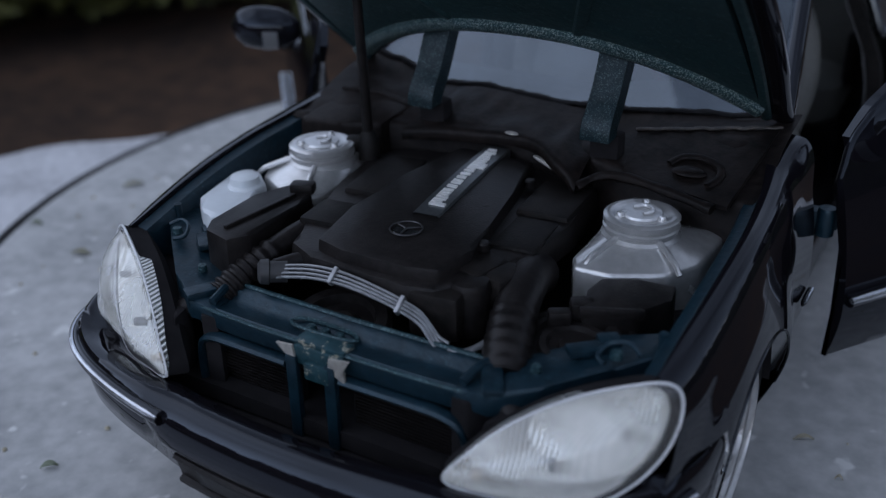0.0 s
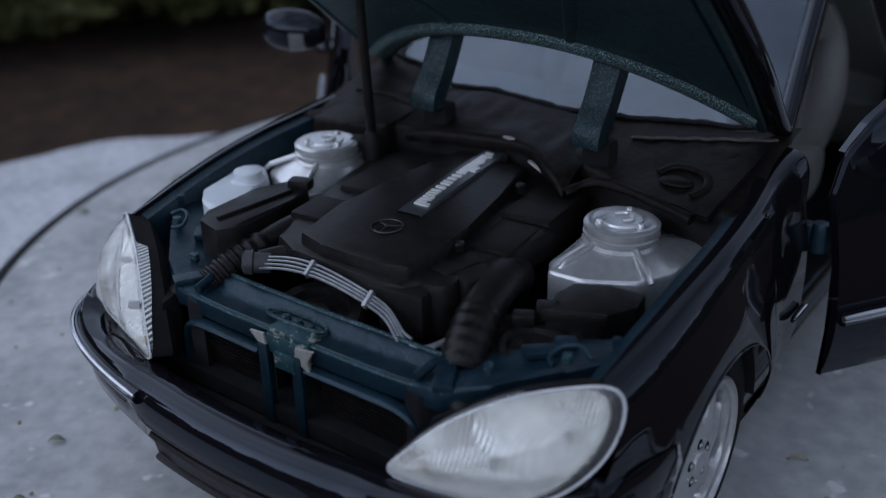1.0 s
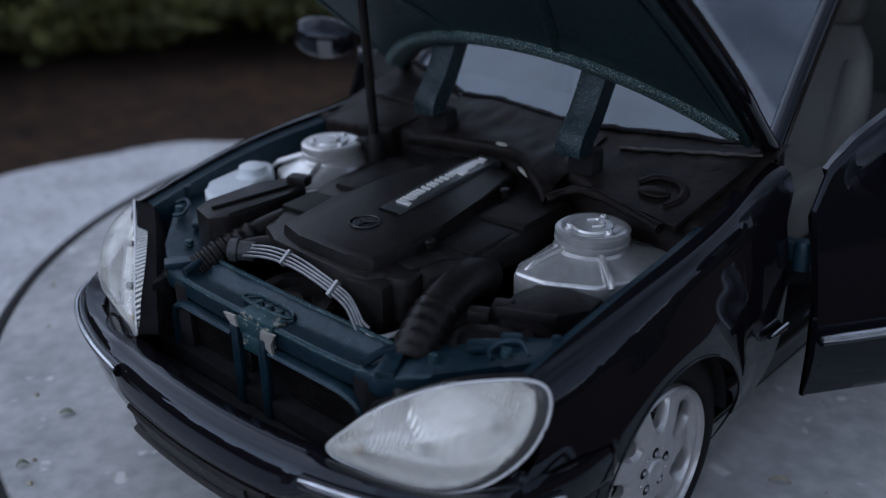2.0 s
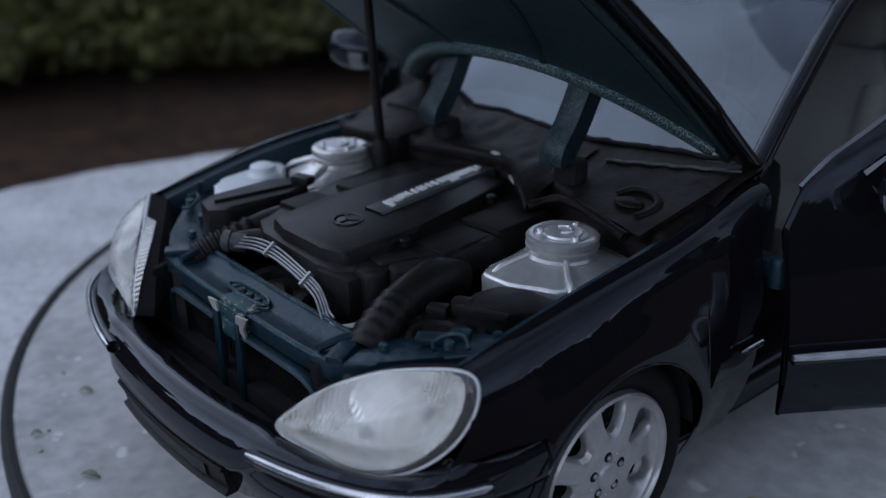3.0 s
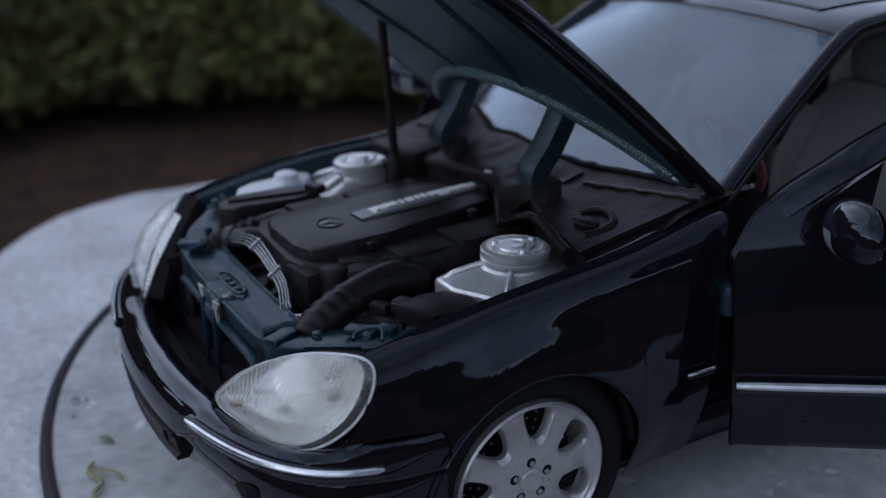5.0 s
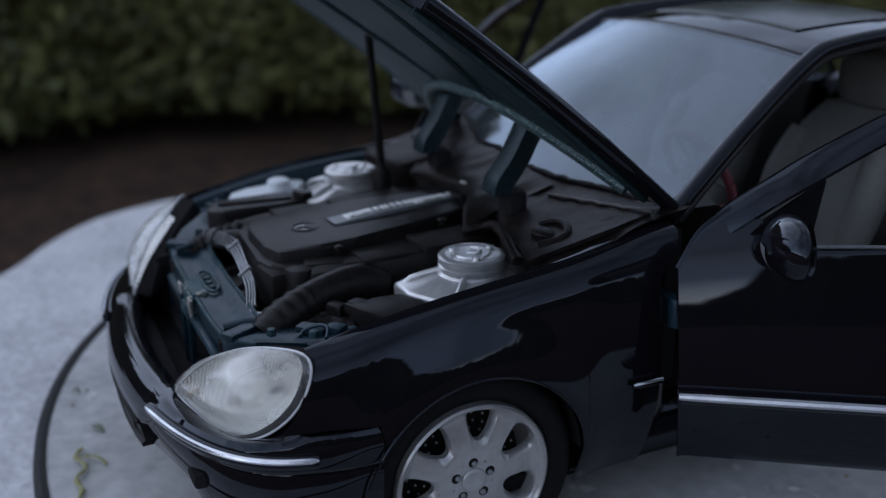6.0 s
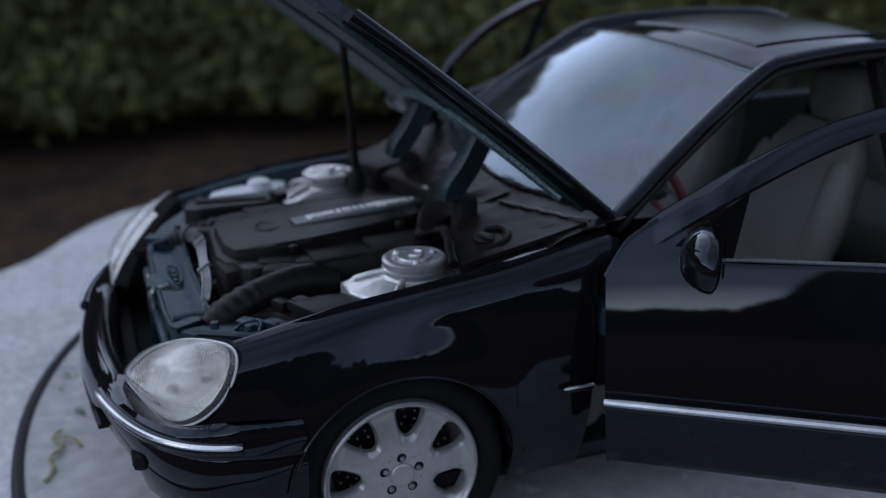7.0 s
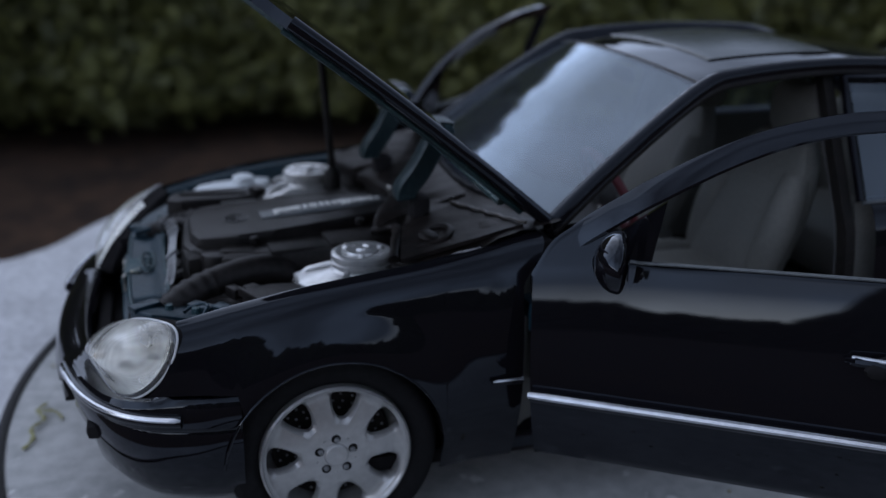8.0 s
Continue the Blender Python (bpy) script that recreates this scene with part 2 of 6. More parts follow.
def solo(name, bm, mat, at, label, category, group="", kind="", smooth=38):
    """A top-level thing of one mesh."""
    ob = new(name, finish(bm, name, mat, Vector(at), smooth))
    ob.location = Vector(at) * SC
    ORIGIN[ob] = Vector(at)
    return tagged(ob, label, category, group, kind)


def BM():
    return bmesh.new()


def lerp(a, b, t):
    return a + (b - a) * t


def curve1(keys, x):
    """Smooth value at x through (x, value) keys."""
    if x <= keys[0][0]:
        return keys[0][1]
    for i in range(len(keys) - 1):
        (x0, y0), (x1, y1) = keys[i], keys[i + 1]
        if x <= x1:
            t = (x - x0) / (x1 - x0)
            ya = keys[max(0, i - 1)]
            yb = keys[min(len(keys) - 1, i + 2)]
            m0 = (y1 - ya[1]) / (x1 - ya[0]) * (x1 - x0)
            m1 = (yb[1] - y0) / (yb[0] - x0) * (x1 - x0)
            return (2 * t**3 - 3 * t**2 + 1) * y0 + (t**3 - 2 * t**2 + t) * m0 + (3 * t**2 - 2 * t**3) * y1 + (t**3 - t**2) * m1
    return keys[-1][1]


def spline(pts, n, closed=False):
    """n points along a smooth line through pts."""
    p = [Vector(q) for q in pts]
    k = len(p)
    out = []
    spans = k if closed else k - 1
    for i in range(n):
        u = i / (n if closed else n - 1) * spans
        j = min(int(u), spans - 1)
        t = u - j
        g = (lambda q: p[q % k]) if closed else (lambda q: p[max(0, min(k - 1, q))])
        a, b, c, d = g(j - 1), g(j), g(j + 1), g(j + 2)
        out.append(0.5 * ((2 * b) + (c - a) * t + (2 * a - 5 * b + 4 * c - d) * t * t + (3 * b - a - 3 * c + d) * t**3))
    return out


def grid(bm, rows, close_u=False, close_v=False, cap=False):
    """Quads between rows of points."""
    vs = [[bm.verts.new(p) for p in r] for r in rows]
    nu, nv = len(vs), len(vs[0])
    for i in range(nu if close_u else nu - 1):
        for j in range(nv if close_v else nv - 1):
            a, b, c, d = vs[i][j], vs[(i + 1) % nu][j], vs[(i + 1) % nu][(j + 1) % nv], vs[i][(j + 1) % nv]
            try:
                bm.faces.new((a, b, c, d))
            except ValueError:
                pass
    if cap:
        for r in (vs[0], vs[-1]):
            try:
                bm.faces.new(r)
            except ValueError:
                pass
    return vs


def shell(bm, rows, thick):
    """A sheet of some thickness: rows of points and a copy set back along the normals, closed round the rim."""
    nu, nv = len(rows), len(rows[0])
    back = []
    for i in range(nu):
        line = []
        for j in range(nv):
            du = Vector(rows[min(nu - 1, i + 1)][j]) - Vector(rows[max(0, i - 1)][j])
            dv = Vector(rows[i][min(nv - 1, j + 1)]) - Vector(rows[i][max(0, j - 1)])
            n = du.cross(dv)
            n = n.normalized() if n.length > 1e-9 else Vector((0, 0, 1))
            line.append(Vector(rows[i][j]) + n * thick)
        back.append(line)
    f, b = grid(bm, rows), grid(bm, back)
    edge = lambda vs: [vs[i][0] for i in range(nu)] + [vs[-1][j] for j in range(1, nv)] + [vs[i][-1] for i in range(nu - 2, -1, -1)] + [vs[0][j] for j in range(nv - 2, 0, -1)]
    ef, eb = edge(f), edge(b)
    for i in range(len(ef)):
        j = (i + 1) % len(ef)
        try:
            bm.faces.new((ef[i], ef[j], eb[j], eb[i]))
        except ValueError:
            pass


def tube(bm, pts, r, seg=8, flat=1.0, cap=True):
    """A round (or flattened) bar along pts; r is a number or one for each point."""
    p = [Vector(q) for q in pts]
    up = Vector((0, 0, 1))
    rows = []
    last = None
    for i, q in enumerate(p):
        d = (p[min(len(p) - 1, i + 1)] - p[max(0, i - 1)]).normalized()
        if last is None:
            s = d.cross(up)
            if s.length < 0.05:
                s = d.cross(Vector((0, 1, 0)))
        else:
            s = last - d * last.dot(d)
        s.normalize()
        last = s
        t = s.cross(d).normalized()
        rr = r[i] if isinstance(r, (list, tuple)) else r
        rows.append([q + s * rr * math.cos(a) + t * rr * flat * math.sin(a) for a in (k * math.tau / seg for k in range(seg))])
    grid(bm, rows, close_v=True, cap=cap)


def lathe(bm, prof, o, axis, seg=32, cap=False):
    """Turns (radius, height) pairs round an axis through o."""
    axis = Vector(axis).normalized()
    s = axis.cross(Vector((0, 0, 1)))
    if s.length < 0.05:
        s = Vector((1, 0, 0))
    s.normalize()
    t = axis.cross(s)
    rows = [[Vector(o) + axis * h + (s * math.cos(a) + t * math.sin(a)) * r for a in (k * math.tau / seg for k in range(seg))] for r, h in prof]
    grid(bm, rows, close_v=True, cap=cap)


def prism(bm, poly, z0, z1, bevel=0.0, taper=0.0, lift=None):
    """An upright block on a plan outline; taper draws the top in; lift(x, y) adds to the top's height."""
    c = Vector((sum(p[0] for p in poly) / len(poly), sum(p[1] for p in poly) / len(poly)))
    lo = [bm.verts.new((x, y, z0)) for x, y in poly]
    hi = []
    for x, y in poly:
        q = c + (Vector((x, y)) - c) * (1 - taper)
        hi.append(bm.verts.new((q.x, q.y, z1 + (lift(q.x, q.y) if lift else 0))))
    k = len(poly)
    fs = [bm.faces.new(hi), bm.faces.new(list(reversed(lo)))]
    for i in range(k):
        fs.append(bm.faces.new((lo[i], lo[(i + 1) % k], hi[(i + 1) % k], hi[i])))
    if bevel:
        es = list({e for f in fs for e in f.edges})
        bmesh.ops.bevel(bm, geom=es, offset=bevel, segments=2, profile=0.6, affect="EDGES", clamp_overlap=True)


def box(bm, c, s, bevel=0.0, rz=0.0, rx=0.0, ry=0.0):
    m = Matrix.LocRotScale(Vector(c), Euler((radians(rx), radians(ry), radians(rz))), Vector(s))
    r = bmesh.ops.create_cube(bm, size=1.0, matrix=m)
    if bevel:
        es = list({e for v in r["verts"] for e in v.link_edges})
        bmesh.ops.bevel(bm, geom=es, offset=bevel, segments=2, profile=0.6, affect="EDGES", clamp_overlap=True)


def blob(bm, c, s, seg=16, rings=10, power=1.0):
    """A rounded cushion-like body."""
    rows = []
    for i in range(rings + 1):
        a = -math.pi / 2 + math.pi * i / rings
        ca, sa = max(1e-3, math.cos(a)), math.sin(a)
        row = []
        for k in range(seg):
            b = math.tau * k / seg
            f = lambda v: math.copysign(abs(v) ** power, v)
            row.append(Vector((c[0] + s[0] * f(ca) * f(math.cos(b)), c[1] + s[1] * f(ca) * f(math.sin(b)), c[2] + s[2] * f(sa))))
        rows.append(row)
    grid(bm, rows, close_v=True, cap=True)


# ---- the setting: soil, ledge, hedge, unseen ring of far trees ----
def stone(name, lo, hi, fine, speck, bump, rough=0.85):
    m = material(name, lo, rough, 0.0, 0.10, fine, 1.6, bump, second=hi, bump_fine=fine)
    n, l = m.node_tree.nodes, m.node_tree.links
    p = n["Principled BSDF"]
    old = p.inputs["Base Color"].links[0].from_socket
    co, t = n.new("ShaderNodeTexCoord"), n.new("ShaderNodeTexNoise")
    t.inputs["Scale"].default_value, t.inputs["Detail"].default_value = speck / SC, 2
    l.new(co.outputs["Object"], t.inputs["Vector"])
    r = n.new("ShaderNodeValToRGB")
    r.color_ramp.elements[0].position, r.color_ramp.elements[1].position = 0.66, 0.72
    l.new(t.outputs[0], r.inputs[0])
    mix = n.new("ShaderNodeMix")
    mix.data_type = "RGBA"
    l.new(r.outputs[0], mix.inputs["Factor"])
    l.new(old, mix.inputs["A"])
    mix.inputs["B"].default_value = (0.70, 0.70, 0.68, 1)
    l.new(mix.outputs["Result"], p.inputs["Base Color"])
    return m


DISC = stone("pale_grey_cast_stone", (0.37, 0.375, 0.37), (0.50, 0.50, 0.49), 14, 9, 0.25)
LEDGE = material("rough_whitish_render", (0.50, 0.50, 0.51), 0.9, 0.0, 0.10, 16, 2.2, 0.8, second=(0.64, 0.64, 0.65), bump_fine=22)
# small regular dimples in the render coat
dimple, dco, dbump = (LEDGE.node_tree.nodes.new(k) for k in ("ShaderNodeTexVoronoi", "ShaderNodeTexCoord", "ShaderNodeBump"))
dimple.inputs["Scale"].default_value = 21 / SC
dbump.inputs["Strength"].default_value, dbump.inputs["Distance"].default_value = 0.6, 0.012 * SC
coat_socket = LEDGE.node_tree.nodes["Principled BSDF"].inputs["Normal"]
old_bump = coat_socket.links[0].from_socket
for o_, i_ in ((dco.outputs["Object"], dimple.inputs["Vector"]), (dimple.outputs["Distance"], dbump.inputs["Height"]), (old_bump, dbump.inputs["Normal"]), (dbump.outputs[0], coat_socket)):
    LEDGE.node_tree.links.new(o_, i_)
SOIL = material("dark_brown_soil", (0.029, 0.0145, 0.0078), 0.95, 0.0, 0.5, 3, 0.6, 1.0, second=(0.064, 0.033, 0.0175))
LEAF = bpy.data.materials.new("hedge_leaf")
LEAF.use_nodes = True
ln, ll = LEAF.node_tree.nodes, LEAF.node_tree.links
geo, ramp = ln.new("ShaderNodeNewGeometry"), ln.new("ShaderNodeValToRGB")
ramp.color_ramp.elements[0].color, ramp.color_ramp.elements[1].color = (0.052, 0.058, 0.016, 1), (0.175, 0.18, 0.052, 1)
ll.new(geo.outputs["Random Per Island"], ramp.inputs[0])
ll.new(ramp.outputs[0], ln["Principled BSDF"].inputs["Base Color"])
ln["Principled BSDF"].inputs["Roughness"].default_value = 0.55
HEDGE_SHADE = material("hedge_inner_shade", (0.012, 0.010, 0.006), 0.95, 0.0, 0.5, 4, 1)
FAR = material("unseen_far_foliage", (0.012, 0.016, 0.008), 0.95, 0.0, 0.5, 1.2, 0.2, second=(0.02, 0.028, 0.012))

CX, CY, DISC_R = -0.237, 1.61, 2.78
LEDGE_Z = -0.12
SOIL_Z = -2.0

bm = BM()
rows = []
for r in (0, 4, 8, 12, 16, 22, 30, 60, 150, 600, 2500):
    rows.append([Vector((CX + max(r, 0.01) * math.cos(a), CY + max(r, 0.01) * math.sin(a), SOIL_Z + (0.25 * (noise.noise(Vector((r * math.cos(a) * 0.4, r * math.sin(a) * 0.4, 3))))
                 if 7 < r < 40 else 0))) for a in (k * math.tau / 120 for k in range(120))])
grid(bm, rows, close_v=True)
solo("ground", bm, SOIL, (0, 0, SOIL_Z), "dark brown garden soil beside the ledge", "ground", kind="structure")

bm = BM()
back = spline([(-10, -6.5, 0), (-5, -4.0, 0), (-3.15, -2.4, 0), (-2.78, -1.8, 0), (-2.80, -1.4, 0), (-3.05, -1.14, 0), (-3.42, -0.95, 0), (-3.78, -0.66, 0), (-4.05, -0.22, 0), (-4.08, 0.35, 0), (-3.98, 0.95, 0),
               (-3.80, 1.5, 0), (-3.4, 1.90, 0), (-2.9, 2.6, 0), (-2.4, 3.6, 0), (-1.9, 5.0, 0), (-1.4, 6.6, 0)], 90)
front = spline([(-6, -9.5, 0), (-2.6, -6.2, 0), (-1.2, -4.2, 0), (-0.6, -3.0, 0), (-0.3, -2.5, 0), (0.0, -2.2, 0), (0.3, -2.0, 0), (0.6, -1.85, 0), (0.9, -1.7, 0), (1.2, -1.5, 0),
               (1.5, -1.2, 0), (1.9, -0.8, 0), (2.4, -0.1, 0), (2.75, 1.2, 0), (2.7, 2.8, 0), (2.3, 6.0, 0)], 90)
top, NV = [], 40
for i in range(90):
    line = []
    for j in range(NV + 1):
        q = back[i].lerp(front[i], (j / NV) ** 1.6)
        q.z = LEDGE_Z + (0.012 * noise.noise(q * 2.2) + 0.008 * noise.noise(q * 6) if j else -0.03)
        line.append(q)
    low = back[i].copy()
    low.z = SOIL_Z - 0.3
    end = front[i].copy()
    end.z = SOIL_Z - 0.3
    top.append([low] + line + [end])
grid(bm, top)
solo("ledge", bm, LEDGE, (0, 0, SOIL_Z), "pale rough rendered garden wall top", "ledge", kind="structure", smooth=60)


def leaf_cloud(bm_verts, bm_faces, rng, place, count, size):
    """Bent leaves of two quads each at places given by place()."""
    for _ in range(count):
        c, out = place()
        d = Vector((rng.gauss(0, 1), rng.gauss(0, 1), rng.gauss(0, 1))).normalized()
        s = (d - out * d.dot(out) * 0.4).normalized()
        t = s.cross(Vector((rng.gauss(0, 1), rng.gauss(0, 1), rng.gauss(0, 1)))).normalized()
        n = s.cross(t)
        L = size * rng.uniform(0.6, 1.35)
        w = L * rng.uniform(0.24, 0.36)
        k = len(bm_verts)
        bm_verts += [c - s * L * 0.5, c - t * w + n * w * 0.3, c + t * w + n * w * 0.3, c, c + s * L * 0.5]
        bm_faces += [(k, k + 3, k + 1), (k, k + 2, k + 3), (k + 1, k + 3, k + 4), (k + 3, k + 2, k + 4)]


def hedge(name, r0, a0, a1, top_fn, count, size, label, core=True):
    rng = random.Random(11)
    hx, hy = 0.0, -0.4

    def face(a, z):
        lump = 1.3 * noise.noise(Vector((a * 5, z * 0.28, 1))) + 0.6 * noise.noise(Vector((a * 14, z * 0.8, 5)))
        f = r0 + lump + 0.20 * max(0, z) + (0.9 if z < -1.2 else 0)
        return Vector((hx + f * math.cos(a), hy + f * math.sin(a), z))
    # near-black sheet behind the leaves stands for the shade inside the hedge
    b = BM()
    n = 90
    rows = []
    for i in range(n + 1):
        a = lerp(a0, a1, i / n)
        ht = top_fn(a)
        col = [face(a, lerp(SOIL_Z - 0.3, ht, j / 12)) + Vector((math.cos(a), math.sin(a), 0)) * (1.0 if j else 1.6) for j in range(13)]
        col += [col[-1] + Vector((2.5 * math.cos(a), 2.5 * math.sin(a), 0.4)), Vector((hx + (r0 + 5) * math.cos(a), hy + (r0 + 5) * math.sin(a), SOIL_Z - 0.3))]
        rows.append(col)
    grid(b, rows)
    ob = solo(name, b, HEDGE_SHADE, (0, 0, SOIL_Z), label, "hedge", kind="stuff", smooth=0)
    vs, fs = [], []

    def place():
        a = rng.uniform(a0, a1)
        z = lerp(SOIL_Z + 0.45, top_fn(a) + 0.4, rng.random() ** 1.1)
        p = face(a, z)
        o = Vector((math.cos(a), math.sin(a), 0))
        return p + o * rng.uniform(-0.35, 0.8) + Vector((0, 0, rng.gauss(0, 0.1))), o
    leaf_cloud(vs, fs, rng, place, count, size)
    me = bpy.data.meshes.new("leaf_mass")
    me.from_pydata([(v - Vector((0, 0, SOIL_Z))) * SC for v in vs], [], fs)
    me.materials.append(LEAF)
    lv = new("leaf_mass", me)
    lv.parent = ob
    lv["kind"] = "stuff"
    return ob


hedge("hedge", 14.6, radians(92), radians(215), lambda a: 2.7 + 4.2 * min(1, max(0, (a - 2.65) / 0.35)) + 1.4 * noise.noise(Vector((a * 4, 0, 9))) + 1.0 * noise.noise(Vector((a * 13, 2, 9))), 90000, 0.30,
      "dense dark green hedge of small leaves behind the ledge")

def unseen_tree_line(side):
    """Height of the unseen far trees, in degrees above the eye, by the compass angle from the car."""
    keys = [(-180, 14), (-120, 16), (-105, 13), (-92, 7), (-60, 6), (-45, 5), (-35, 4.5), (-30, 6), (-27, 13), (-12, 16), (2, 15), (9, 10), (40, 9), (62, 11), (90, 16), (130, 15), (180, 14)]
    p = Vector((math.cos(radians(side)), math.sin(radians(side)), 0))
    rough_top = 2.0 * noise.noise(p * 9 + Vector((0, 0, 2))) + 1.3 * noise.noise(p * 26 + Vector((0, 0, 7))) + 0.9 * noise.noise(p * 70 + Vector((0, 0, 4))) + 0.5 * noise.noise(p * 190)
    base = curve1(keys, side)
    return max(1.5, base + rough_top * (0.5 + base / 10))


# added out of view: blocks the low sky and shapes the car's reflections
bm = BM()
rows = []
for i in range(901):
    side = -180 + 360 * i / 900
    a = radians(side)
    rr = 95 + 8 * noise.noise(Vector((math.cos(a) * 9, math.sin(a) * 9, 4)))
    h = rr * math.tan(radians(unseen_tree_line(side)))
    rows.append([Vector((rr * math.cos(a), rr * math.sin(a), lerp(SOIL_Z - 0.5, h, j / 8))) + Vector((1.5 * noise.noise(Vector((i * 0.3, j, 1))), 1.5 * noise.noise(Vector((i * 0.3, j, 5))), 0)) for j in range(9)])
grid(bm, rows)
solo("backdrop", bm, FAR, (0, 0, SOIL_Z), "unseen dark ring of trees added to shape the reflections", "backdrop", kind="structure", smooth=0)

# ---- the turntable ----
turntable = thing("turntable", (CX, CY, LEDGE_Z), "round pale grey stone turntable with black rubber edging on the ledge", "turntable")
bm = BM()
lathe(bm, [(0.01, 0.0), (1.0, 0.0), (2.0, 0.0), (2.5, 0.0), (DISC_R - 0.045, 0.0), (DISC_R - 0.033, -0.01), (DISC_R - 0.033, -0.113), (0.01, -0.113)], (CX, CY, 0), (0, 0, 1), 160)
part("plate", bm, DISC, turntable, "pale grey speckled stone disc")
bm = BM()
lathe(bm, [(DISC_R - 0.034, -0.02), (DISC_R - 0.029, 0.006), (DISC_R - 0.012, 0.012), (DISC_R + 0.006, 0.004), (DISC_R + 0.014, -0.03), (DISC_R + 0.012, -0.108), (DISC_R - 0.034, -0.112)], (CX, CY, 0), (0, 0, 1), 160)
part("edging", bm, RIMRUBBER, turntable, "black rubber edging")


# ---- the model car ----
car = thing("model_car", (0, 1.6, 0.0), "glossy black-blue die-cast model saloon, bonnet and front doors open", "model car")
ARCH_R, HUB_Z, REAR_Y = 0.352, 0.333, 2.965

ZT = [(-0.55, 0.795), (-0.45, 0.812), (-0.3, 0.846), (-0.1, 0.884), (0.1, 0.910), (0.3, 0.930), (0.5, 0.958), (0.68, 0.992), (1.0, 0.995), (2.0, 1.03), (3.0, 1.04), (3.6, 1.02), (4.1, 0.96)]
XC = [(-0.55, 0.83), (-0.45, 0.848), (-0.2, 0.872), (0.1, 0.882), (0.35, 0.872), (0.55, 0.85), (0.7, 0.86), (1.0, 0.872), (2.0, 0.872), (3.0, 0.85), (3.6, 0.82), (4.1, 0.70)]
WD = [(-0.55, 0.885), (-0.45, 0.905), (-0.3, 0.928), (0.0, 0.935), (0.5, 0.925), (1.0, 0.928), (2.0, 0.928), (3.0, 0.93), (3.6, 0.90), (4.1, 0.74)]


CROWN, SHOULDER = 0.036, 0.095          # width and height of the rounded top edge


def side_x(y, z):
    """Half width of the body at a length and height."""
    zt, xc, w = curve1(ZT, y), curve1(XC, y), curve1(WD, y)
    v = (z - 0.2) / (zt - 0.2)
    crown = min(1.0, max(0.0, 1 - (zt - z) / SHOULDER))
    return w - (w - xc) * max(0.0, (v - 0.5) / 0.5) ** 2.4 - CROWN * (1 - math.sqrt(1 - 0.97 * crown**2)) - 0.10 * max(0.0, (0.42 - v) / 0.42) ** 1.7


def low_edge(y, y0, floor):
    d = abs(y - y0)
    return max(floor, HUB_Z + math.sqrt(max(0, ARCH_R**2 - d * d))) if d < ARCH_R else floor


def flare(y, z):
    """The wing swells outward round the wheel opening."""
    d = math.hypot(y, z - HUB_Z) - ARCH_R
    t = min(1.0, max(0.0, (0.17 - d) / 0.17))
    return -0.006 + 0.020 * t * t * (3 - 2 * t)


